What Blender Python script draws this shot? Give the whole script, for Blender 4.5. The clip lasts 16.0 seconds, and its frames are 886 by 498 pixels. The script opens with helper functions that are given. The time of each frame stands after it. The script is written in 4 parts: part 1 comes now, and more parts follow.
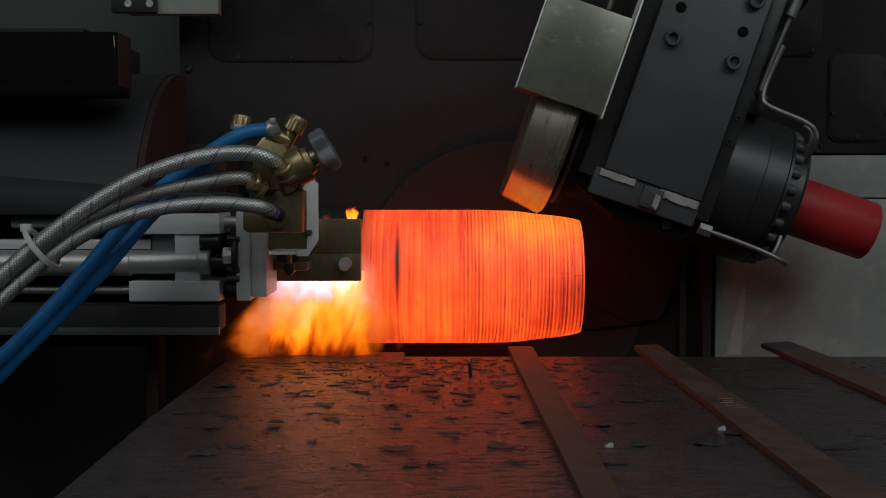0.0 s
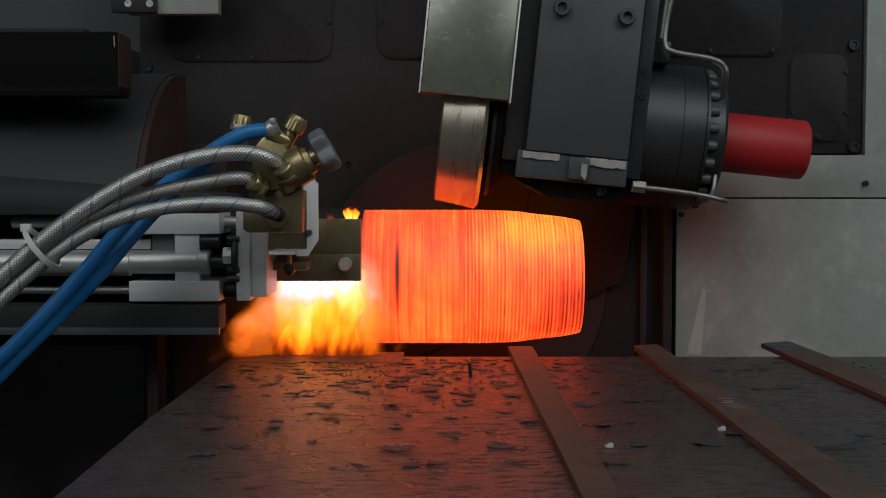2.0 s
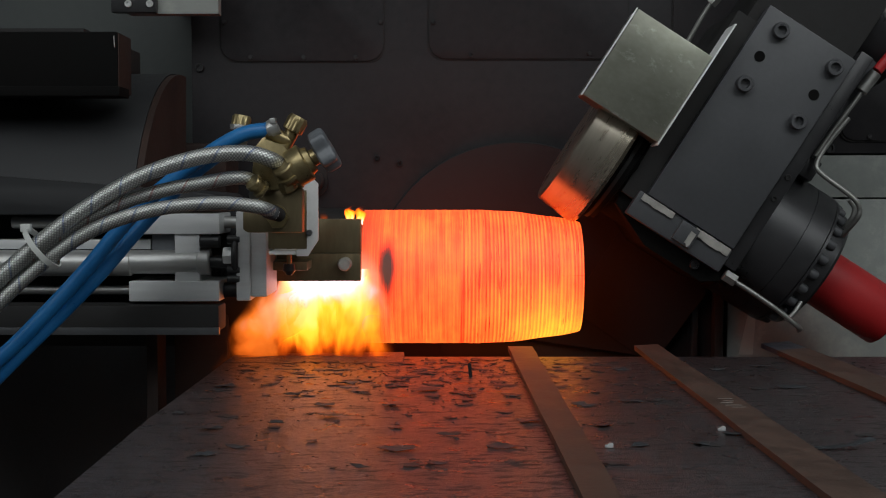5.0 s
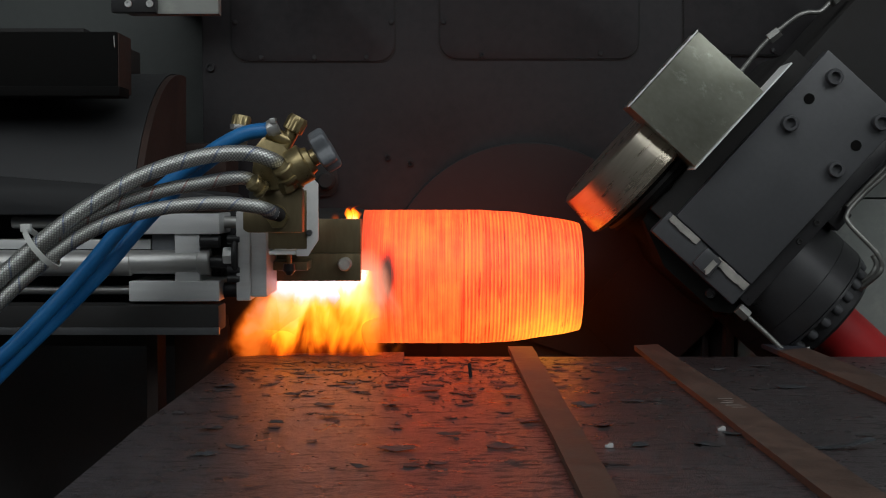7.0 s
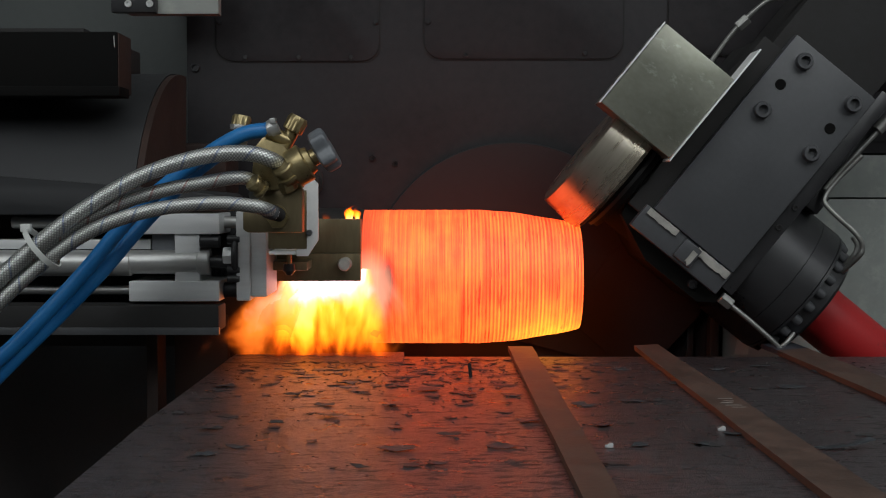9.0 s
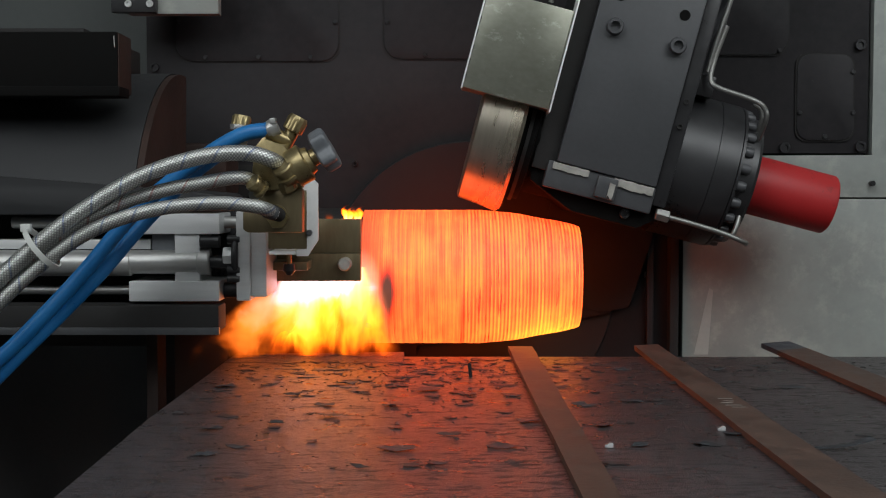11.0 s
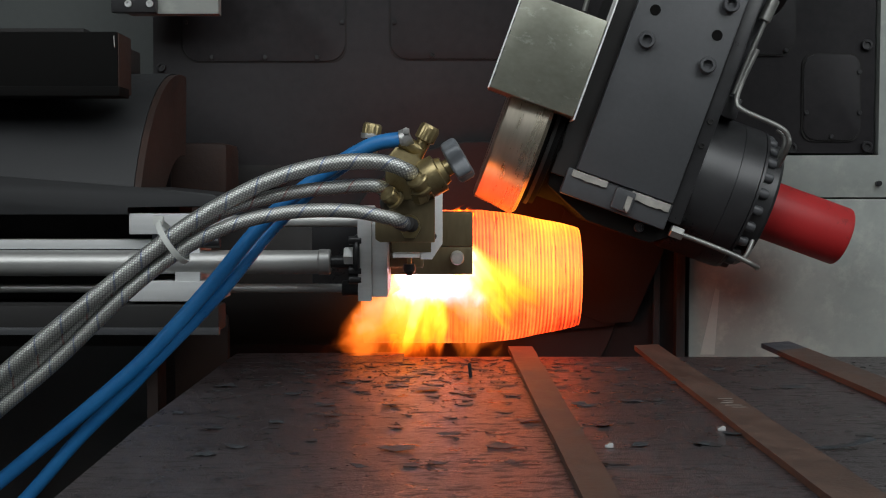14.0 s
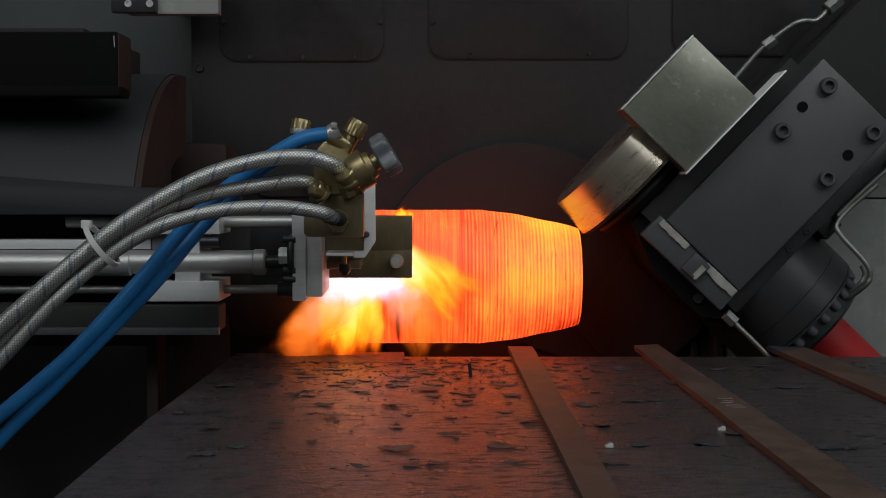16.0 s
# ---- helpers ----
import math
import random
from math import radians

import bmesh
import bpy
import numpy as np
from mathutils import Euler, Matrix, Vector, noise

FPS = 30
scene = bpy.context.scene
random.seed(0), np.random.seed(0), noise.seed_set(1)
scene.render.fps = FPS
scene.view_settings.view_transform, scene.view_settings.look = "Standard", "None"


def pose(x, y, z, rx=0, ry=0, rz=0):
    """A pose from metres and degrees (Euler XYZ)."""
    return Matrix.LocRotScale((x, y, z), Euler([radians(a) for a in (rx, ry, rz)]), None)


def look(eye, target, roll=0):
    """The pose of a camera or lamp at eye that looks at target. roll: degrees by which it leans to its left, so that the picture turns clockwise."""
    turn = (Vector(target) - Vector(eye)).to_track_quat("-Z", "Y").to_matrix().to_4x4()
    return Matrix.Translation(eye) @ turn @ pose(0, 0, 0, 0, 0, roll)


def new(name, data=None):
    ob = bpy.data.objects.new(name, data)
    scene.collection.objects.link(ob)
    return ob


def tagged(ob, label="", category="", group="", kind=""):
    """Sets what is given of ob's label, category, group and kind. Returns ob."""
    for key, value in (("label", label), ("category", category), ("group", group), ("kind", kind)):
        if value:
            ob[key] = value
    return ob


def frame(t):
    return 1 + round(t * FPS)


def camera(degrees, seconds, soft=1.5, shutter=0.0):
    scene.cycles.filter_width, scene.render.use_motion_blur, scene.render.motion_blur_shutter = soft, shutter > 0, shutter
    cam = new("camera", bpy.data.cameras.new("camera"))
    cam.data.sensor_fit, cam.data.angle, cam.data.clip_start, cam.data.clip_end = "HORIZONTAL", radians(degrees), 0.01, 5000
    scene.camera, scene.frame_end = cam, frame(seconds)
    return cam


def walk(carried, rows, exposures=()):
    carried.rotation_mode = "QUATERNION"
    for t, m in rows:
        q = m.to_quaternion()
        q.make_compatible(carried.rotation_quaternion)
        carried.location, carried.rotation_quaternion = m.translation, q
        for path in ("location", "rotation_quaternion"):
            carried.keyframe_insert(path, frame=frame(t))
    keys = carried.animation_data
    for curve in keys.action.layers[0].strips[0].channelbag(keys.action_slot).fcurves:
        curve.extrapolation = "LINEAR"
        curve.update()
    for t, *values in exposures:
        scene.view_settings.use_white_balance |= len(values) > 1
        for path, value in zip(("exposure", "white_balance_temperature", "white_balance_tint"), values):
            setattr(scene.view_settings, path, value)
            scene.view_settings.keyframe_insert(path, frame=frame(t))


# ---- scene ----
# ---- camera ----
cam = camera(37.65, 16.0, soft=1.1)
EYE = pose(0, -2.143, 1.1478, 87.262, 0, 0)
EXPOSURES = [(0, -1.08), (1.0, -0.8), (1.5, -0.63), (3.5, -0.3), (7, -0.36), (9, -0.14), (11.5, 0.24), (12.5, 0.38), (13.5, 0.42), (14.5, -0.1), (15.2, -0.18), (16, -0.48)]
walk(cam, [(0, EYE), (16, EYE)], EXPOSURES)

# ---- world and added fill lamps ----
world = bpy.data.worlds.new("hall_air")
scene.world = world
world.use_nodes = True
world.node_tree.nodes["Background"].inputs[0].default_value = (0.62, 0.72, 0.8, 1)
world.node_tree.nodes["Background"].inputs[1].default_value = 0.026


# Added area light out of view; no real source is known for it.
def fill_lamp(x, y, z, power, w, l, tx, ty, tz):
    data = bpy.data.lights.new("unseen_fill_lamp", "AREA")
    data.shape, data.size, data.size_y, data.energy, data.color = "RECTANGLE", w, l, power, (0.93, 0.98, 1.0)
    ob = new("unseen_fill_lamp", data)
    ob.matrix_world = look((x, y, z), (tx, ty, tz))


# Three invented fills, above and behind the camera, aimed at the machine.
fill_lamp(-1.6, -3.0, 3.9, 80, 2.2, 3.4, 0, 0, 0.9)
fill_lamp(2.0, -2.6, 3.9, 104, 2.2, 3.4, 0, 0, 0.9)
fill_lamp(0.2, -1.5, 3.9, 36, 2.2, 2.8, 0, 0, 0.9)


# ---- materials ----
def nodes_of(name):
    m = bpy.data.materials.new(name)
    m.use_nodes = True
    return m, m.node_tree, m.node_tree.nodes["Principled BSDF"]


def link(t, a, b):
    t.links.new(a, b)


def noise_node(t, vec, scale, detail=5.0, rough=0.6):
    n = t.nodes.new("ShaderNodeTexNoise")
    n.inputs["Scale"].default_value, n.inputs["Detail"].default_value, n.inputs["Roughness"].default_value = scale, detail, rough
    link(t, vec, n.inputs["Vector"])
    return n.outputs["Fac"]


def ramp(t, fac, stops):
    r = t.nodes.new("ShaderNodeValToRGB")
    while len(r.color_ramp.elements) < len(stops):
        r.color_ramp.elements.new(0.5)
    for e, (p, c) in zip(r.color_ramp.elements, stops):
        e.position, e.color = p, (*c, 1) if len(c) == 3 else c
    link(t, fac, r.inputs[0])
    return r.outputs[0]


def calc(t, op, a, b=0.0, c=0.0):
    n = t.nodes.new("ShaderNodeMath")
    n.operation = op
    for i, v in enumerate((a, b, c)):
        if isinstance(v, (int, float)):
            n.inputs[i].default_value = v
        else:
            link(t, v, n.inputs[i])
    return n.outputs[0]


def mixed(t, fac, a, b):
    n = t.nodes.new("ShaderNodeMix")
    n.data_type = "RGBA"
    for i, v in ((0, fac), (6, a), (7, b)):
        if isinstance(v, (int, float)):
            n.inputs[i].default_value = v
        elif isinstance(v, tuple):
            n.inputs[i].default_value = (*v, 1)
        else:
            link(t, v, n.inputs[i])
    return n.outputs[2]


def coords(t, scale=(1, 1, 1), kind="Object"):
    c = t.nodes.new("ShaderNodeTexCoord")
    m = t.nodes.new("ShaderNodeMapping")
    m.inputs["Scale"].default_value = scale
    link(t, c.outputs[kind], m.inputs["Vector"])
    return m.outputs["Vector"]


def relief(t, b, height, strength, distance=0.002):
    n = t.nodes.new("ShaderNodeBump")
    n.inputs["Strength"].default_value, n.inputs["Distance"].default_value = strength, distance
    link(t, height, n.inputs["Height"])
    link(t, n.outputs["Normal"], b.inputs["Normal"])


def surface(name, base, other, rough=0.5, metal=0.0, big=4.0, fine=90.0, stretch=(1, 1, 1), bump=0.15, spread=0.15, wear=None, wear_at=0.64, wear_soft=0.05):
    """Two-scale procedural surface: large stains from base to other, fine grain, optional worn patches."""
    m, t, b = nodes_of(name)
    v = coords(t, stretch)
    n1, n2 = noise_node(t, v, big, 6), noise_node(t, v, fine, 4)
    fac = calc(t, "ADD", calc(t, "MULTIPLY", n1, 0.7), calc(t, "MULTIPLY", n2, 0.3))
    col = ramp(t, fac, [(0.33, base), (0.68, other)])
    if wear:
        w = ramp(t, noise_node(t, v, big * 3.1, 8, 0.7), [(wear_at, (0, 0, 0)), (wear_at + wear_soft, (1, 1, 1))])
        col = mixed(t, w, col, wear)
    link(t, col, b.inputs["Base Color"])
    b.inputs["Metallic"].default_value = metal
    r = ramp(t, fac, [(0.3, (rough - spread,) * 3), (0.7, (rough + spread,) * 3)])
    link(t, r, b.inputs["Roughness"])
    relief(t, b, n2, bump)
    return m


WALL = surface("sooty_dark_paint", (0.0155, 0.0145, 0.016), (0.0355, 0.0332, 0.035), 0.5, 0, 2.5, 60, bump=0.1, wear=(0.075, 0.07, 0.068), wear_at=0.68)
WALL.node_tree.nodes["Principled BSDF"].inputs["Specular IOR Level"].default_value = 0.2
DARK = surface("dark_grey_paint", (0.051, 0.053, 0.057), (0.073, 0.075, 0.08), 0.42, 0, 5, 120, bump=0.08)
BLACK = surface("black_paint", (0.012, 0.012, 0.013), (0.028, 0.028, 0.03), 0.35, 0, 6, 140, bump=0.06)
# Also the open slot's shade, and arm parts darkened against the tube's glow.
SOOT_AND_SHADE = surface("soot_and_shade_black", (0.008, 0.008, 0.008), (0.02, 0.018, 0.017), 0.8, 0, 5, 70, bump=0.2)
# Black cover sheet; also darkens hub and keel, and stands for shade in holes.
PITCH = surface("pitch_black_and_shade", (0.003, 0.003, 0.003), (0.007, 0.0065, 0.006), 0.9, 0, 5, 70, bump=0.1)
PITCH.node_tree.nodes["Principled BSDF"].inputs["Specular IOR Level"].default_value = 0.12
COWL = surface("headstock_grey_paint", (0.0145, 0.0152, 0.0165), (0.0245, 0.025, 0.0265), 0.6, 0, 3, 80, bump=0.08)
RUSTY = surface("rusty_brown_steel", (0.017, 0.008, 0.006), (0.042, 0.02, 0.013), 0.75, 0.1, 8, 120, bump=0.3)
DISC = surface("heat_tinted_plate", (0.013, 0.0112, 0.0122), (0.023, 0.0195, 0.021), 0.78, 0.2, 4, 80, bump=0.1)
GREY = surface("light_grey_sheet", (0.23, 0.25, 0.236), (0.325, 0.347, 0.322), 0.55, 0.05, 5.5, 50, bump=0.05, wear=(0.39, 0.405, 0.37), wear_at=0.52, wear_soft=0.22)
GREEN = surface("dull_green_grey_paint", (0.04, 0.047, 0.046), (0.068, 0.075, 0.072), 0.6, 0, 3, 60, bump=0.06)
ALU = surface("brushed_aluminium", (0.5, 0.51, 0.51), (0.64, 0.65, 0.645), 0.5, 0.15, 6, 260, (1, 12, 12), 0.06, 0.08)
STEEL = surface("satin_steel", (0.4, 0.4, 0.39), (0.55, 0.55, 0.53), 0.43, 0.7, 5, 160, (1, 8, 8), 0.04, 0.05)
PIPE = surface("dull_stainless_pipe", (0.2, 0.2, 0.19), (0.33, 0.33, 0.31), 0.42, 0.75, 12, 160, bump=0.05)
GUARD = surface("scuffed_steel_sheet", (0.25, 0.256, 0.205), (0.37, 0.372, 0.31), 0.33, 0.8, 7, 90, (1, 1, 1.6), 0.05, 0.08, wear=(0.58, 0.58, 0.52), wear_at=0.57, wear_soft=0.16)
ROLLER = surface("heat_blued_roller_steel", (0.4, 0.35, 0.27), (0.58, 0.53, 0.44), 0.29, 0.9, 30, 220, (1, 0.15, 0.15), 0.06, 0.06)
BRASS = surface("tarnished_brass", (0.25, 0.19, 0.09), (0.44, 0.36, 0.19), 0.36, 0.85, 24, 220, bump=0.1, wear=(0.16, 0.1, 0.04), wear_at=0.64)
BRONZE = surface("heat_stained_brass_plate", (0.15, 0.12, 0.068), (0.25, 0.2, 0.115), 0.42, 0.7, 18, 180, (1, 1, 0.25), 0.1)
ZINC = surface("bright_zinc", (0.78, 0.79, 0.78), (0.92, 0.92, 0.9), 0.4, 0.1, 20, 180, bump=0.05)
BLUE = surface("blue_rubber", (0.012, 0.13, 0.36), (0.02, 0.2, 0.5), 0.42, 0, 20, 200, bump=0.05)
RED = surface("red_paint", (0.34, 0.01, 0.012), (0.46, 0.017, 0.018), 0.55, 0, 7, 120, bump=0.06, wear=(0.24, 0.012, 0.012), wear_at=0.6)
KNOB = surface("grey_plastic", (0.1, 0.11, 0.12), (0.17, 0.18, 0.195), 0.4, 0, 20, 200, bump=0.05)
TIE = surface("pale_nylon", (0.5, 0.52, 0.5), (0.62, 0.63, 0.6), 0.5, 0, 30, 200, bump=0.05)
BAR = surface("rust_filmed_flat_bar", (0.05, 0.031, 0.024), (0.115, 0.07, 0.052), 0.6, 0.15, 22, 170, bump=0.35, wear=(0.22, 0.175, 0.14), wear_at=0.7, wear_soft=0.12)
FLAKE = surface("blue_grey_scale_flake", (0.02, 0.022, 0.025), (0.075, 0.083, 0.092), 0.55, 0.2, 60, 300, bump=0.3)
CRUMB = surface("dark_scale_crumbs", (0.018, 0.017, 0.018), (0.07, 0.067, 0.07), 0.5, 0.2, 40, 300, bump=0.3)
SCUFF = surface("chalky_scuff", (0.13, 0.11, 0.095), (0.24, 0.22, 0.2), 0.75, 0, 120, 400, bump=0.1)
BLUED = surface("blued_steel", (0.035, 0.042, 0.058), (0.075, 0.08, 0.1), 0.45, 0.5, 20, 160, bump=0.25)
CHIP = surface("white_chip", (0.4, 0.4, 0.4), (0.55, 0.55, 0.54), 0.6, 0, 60, 300, bump=0.1)
WORN = surface("paint_worn_to_metal", (0.3, 0.29, 0.26), (0.5, 0.48, 0.44), 0.5, 0.4, 40, 200, bump=0.2)
PALE = surface("pale_scraped_sheet", (0.34, 0.355, 0.33), (0.44, 0.455, 0.42), 0.6, 0, 12, 90, bump=0.05)
FLOOR = surface("hall_concrete", (0.1, 0.1, 0.098), (0.17, 0.168, 0.16), 0.7, 0, 1.5, 40, bump=0.2)
# Kept pale so the unseen walls and ceiling bounce light onto the machine.
HALL = surface("hall_bounce_paint", (0.52, 0.53, 0.53), (0.62, 0.62, 0.61), 0.8, 0, 1.0, 30, bump=0.1)


def table_steel():
    """Plate under a broken skin of mill scale: glossy blued steel between dull, raised platelets."""
    m, t, b = nodes_of("scale_covered_steel_plate")
    v = coords(t)
    big, mid, fine = noise_node(t, v, 3.5, 6), noise_node(t, v, 26, 8, 0.7), noise_node(t, v, 340, 3)
    col = ramp(t, calc(t, "ADD", calc(t, "MULTIPLY", big, 0.5), calc(t, "MULTIPLY", mid, 0.5)), [(0.34, (0.035, 0.0305, 0.0322)), (0.52, (0.06, 0.051, 0.0538)), (0.7, (0.09, 0.077, 0.081))])
    plates = noise_node(t, coords(t, (34, 80, 1)), 1.0, 7, 0.74)
    flaky = calc(t, "ADD", plates, calc(t, "MULTIPLY_ADD", big, 0.3, -0.15))
    skin = ramp(t, flaky, [(0.53, (0, 0, 0)), (0.62, (1, 1, 1))])
    col = mixed(t, calc(t, "MULTIPLY", skin, 0.7), col, (0.024, 0.022, 0.023))
    streak = ramp(t, noise_node(t, coords(t, (14, 150, 1)), 1.0, 6, 0.7), [(0.55, (0, 0, 0)), (0.62, (1, 1, 1))])
    col = mixed(t, calc(t, "MULTIPLY", streak, 0.6), col, (0.018, 0.016, 0.016))
    pale = ramp(t, noise_node(t, coords(t, (60, 240, 1)), 1.0, 5, 0.7), [(0.63, (0, 0, 0)), (0.7, (1, 1, 1))])
    col = mixed(t, calc(t, "MULTIPLY", pale, 0.5), col, (0.14, 0.13, 0.13))
    link(t, col, b.inputs["Base Color"])
    b.inputs["Metallic"].default_value = 0.15
    gloss = ramp(t, mid, [(0.3, (0.22,) * 3), (0.7, (0.42,) * 3)])
    link(t, mixed(t, skin, gloss, (0.62, 0.62, 0.62)), b.inputs["Roughness"])
    height = calc(t, "ADD", calc(t, "MULTIPLY", plates, 0.35), calc(t, "MULTIPLY", fine, 0.65))
    relief(t, b, height, 0.85, 0.005)
    return m


TABLE = table_steel()


def braid(name, hue):
    """Steel wire braid: crossing bundles of fine wires, with coloured tracer threads; uses the sweep's own coordinates."""
    m, t, b = nodes_of(name)
    sep = t.nodes.new("ShaderNodeSeparateXYZ")
    link(t, t.nodes.new("ShaderNodeUVMap").outputs[0], sep.inputs[0])
    u, w = sep.outputs[0], sep.outputs[1]
    along = calc(t, "MULTIPLY", u, 240.0)
    p = calc(t, "ADD", along, calc(t, "MULTIPLY", w, 12.0))
    q = calc(t, "SUBTRACT", along, calc(t, "MULTIPLY", w, 12.0))
    over = calc(t, "MODULO", calc(t, "ADD", calc(t, "FLOOR", calc(t, "ADD", p, 100.0)), calc(t, "FLOOR", calc(t, "ADD", q, 100.0))), 2.0)
    over = calc(t, "GREATER_THAN", over, 0.5)
    wires_p = calc(t, "SINE", calc(t, "MULTIPLY", p, 18.85))
    wires_q = calc(t, "SINE", calc(t, "MULTIPLY", q, 18.85))
    fine = calc(t, "ADD", calc(t, "MULTIPLY", over, wires_q), calc(t, "MULTIPLY", calc(t, "SUBTRACT", 1.0, over), wires_p))
    edge = calc(t, "MULTIPLY", calc(t, "ABSOLUTE", calc(t, "SINE", calc(t, "MULTIPLY", p, 3.1416))), calc(t, "ABSOLUTE", calc(t, "SINE", calc(t, "MULTIPLY", q, 3.1416))))
    height = calc(t, "ADD", calc(t, "MULTIPLY", fine, 0.12), edge)
    turn = calc(t, "FRACT", calc(t, "ADD", calc(t, "MULTIPLY", u, 24.0), w))
    tracer = calc(t, "MULTIPLY", calc(t, "LESS_THAN", turn, 0.065), 0.6)
    col = ramp(t, height, [(0.0, (0.23, 0.235, 0.228)), (0.3, (0.38, 0.387, 0.375)), (0.8, (0.66, 0.67, 0.645))])
    grime = noise_node(t, coords(t), 14.0, 5)
    col = mixed(t, ramp(t, grime, [(0.45, (0,) * 3), (0.8, (0.35,) * 3)]), col, (0.2, 0.2, 0.19))
    link(t, mixed(t, tracer, col, hue), b.inputs["Base Color"])
    b.inputs["Metallic"].default_value, b.inputs["Roughness"].default_value = 0.75, 0.34
    relief(t, b, height, 0.5, 0.0007)
    return m


BRAID_BLUE = braid("braided_steel_with_blue_tracer", (0.035, 0.08, 0.22))
BRAID_RED = braid("braided_steel_with_red_tracer", (0.26, 0.04, 0.035))


def hot_steel():
    """Steel at forging heat, ringed by the roller's feed marks; coordinates are metres along the tube and turns round it."""
    m, t, b = nodes_of("glowing_hot_steel")
    sep = t.nodes.new("ShaderNodeSeparateXYZ")
    link(t, t.nodes.new("ShaderNodeUVMap").outputs[0], sep.inputs[0])
    x, turn = sep.outputs[0], calc(t, "MULTIPLY", sep.outputs[1], 2 * math.pi)

    def round_noise(along, about, detail, rough, shift=0.0):
        c = t.nodes.new("ShaderNodeCombineXYZ")
        link(t, calc(t, "MULTIPLY_ADD", x, along, shift), c.inputs[0])
        link(t, calc(t, "MULTIPLY", calc(t, "COSINE", turn), about), c.inputs[1])
        link(t, calc(t, "MULTIPLY", calc(t, "SINE", turn), about), c.inputs[2])
        return noise_node(t, c.outputs[0], 1.0, detail, rough)

    def spot(x0, wide, turn0, about):
        """A soft round patch, 1 in its middle."""
        dx = calc(t, "DIVIDE", calc(t, "SUBTRACT", x, x0), wide)
        da = calc(t, "DIVIDE", calc(t, "SUBTRACT", calc(t, "COSINE", calc(t, "SUBTRACT", turn, turn0 * 2 * math.pi)), 1.0), about)
        return calc(t, "POWER", 2.718, calc(t, "SUBTRACT", da, calc(t, "MULTIPLY", dx, dx)))

    ring = round_noise(300, 0.5, 5, 0.7)
    scratch = round_noise(420, 1.8, 4, 0.6, 7.0)
    wide = round_noise(14, 0.8, 3, 0.5, 3.0)
    patch = round_noise(20, 2.0, 5, 0.6, 11.0)
    feed = calc(t, "SINE", calc(t, "MULTIPLY", x, 1080.0))
    on = ramp(t, calc(t, "MULTIPLY_ADD", x, 4.0, 0.4), [(0.5, (0, 0, 0)), (0.54, (1, 1, 1))])
    heat = calc(t, "ADD", calc(t, "MULTIPLY", calc(t, "SUBTRACT", ring, 0.5), 0.5), calc(t, "MULTIPLY", calc(t, "SUBTRACT", wide, 0.5), 0.3))
    heat = calc(t, "ADD", heat, calc(t, "MULTIPLY", calc(t, "SUBTRACT", patch, 0.5), 0.15))
    heat = calc(t, "ADD", heat, calc(t, "MULTIPLY", calc(t, "MULTIPLY", feed, on), 0.065))
    heat = calc(t, "ADD", heat, 0.54)
    # the flank that left the burner last, the far flank, and the cooler lip between them
    heat = calc(t, "ADD", heat, calc(t, "MULTIPLY", spot(0.18, 0.08, -0.13, 0.26), 0.25))
    heat = calc(t, "ADD", heat, calc(t, "MULTIPLY", spot(0.14, 0.06, 0.65, 0.14), 0.16))
    heat = calc(t, "SUBTRACT", heat, calc(t, "MULTIPLY", spot(0.215, 0.05, 0.46, 0.2), 0.17))
    # dark smudges of scale near the chuck, and the cooler line where the rolled length begins
    heat = calc(t, "SUBTRACT", heat, calc(t, "MULTIPLY", spot(-0.088, 0.01, 0.08, 0.05), 0.5))
    heat = calc(t, "SUBTRACT", heat, calc(t, "MULTIPLY", spot(-0.072, 0.0035, 0.54, 0.12), 0.34))
    heat = calc(t, "SUBTRACT", heat, calc(t, "MULTIPLY", spot(0.03, 0.004, -0.05, 0.9), 0.1))
    dark = calc(t, "MULTIPLY", ramp(t, scratch, [(0.6, (0,) * 3), (0.68, (1,) * 3)]), calc(t, "MULTIPLY_ADD", on, 0.13, 0.05))
    heat = calc(t, "SUBTRACT", heat, dark)
    col = ramp(t, heat, [(0.2, (0.035, 0.012, 0.008)), (0.33, (0.3, 0.012, 0.003)), (0.44, (0.72, 0.04, 0.007)), (0.53, (0.95, 0.08, 0.014)), (0.63, (1.0, 0.15, 0.02)), (0.76, (1.0, 0.28, 0.024)), (0.95, (1.0, 0.44, 0.03))])
    link(t, col, b.inputs["Emission Color"])
    soak = ramp(t, calc(t, "MULTIPLY_ADD", x, 4.0, 0.8), [(0.26, (0.06,) * 3), (0.3, (0.6,) * 3), (0.36, (0.9,) * 3), (0.42, (1.0,) * 3)])
    link(t, calc(t, "MULTIPLY", soak, 2.3), b.inputs["Emission Strength"])
    b.inputs["Base Color"].default_value = (0.08, 0.05, 0.045, 1)
    b.inputs["Roughness"].default_value = 0.6
    relief(t, b, ring, 0.3, 0.002)
    return m


HOT = hot_steel()


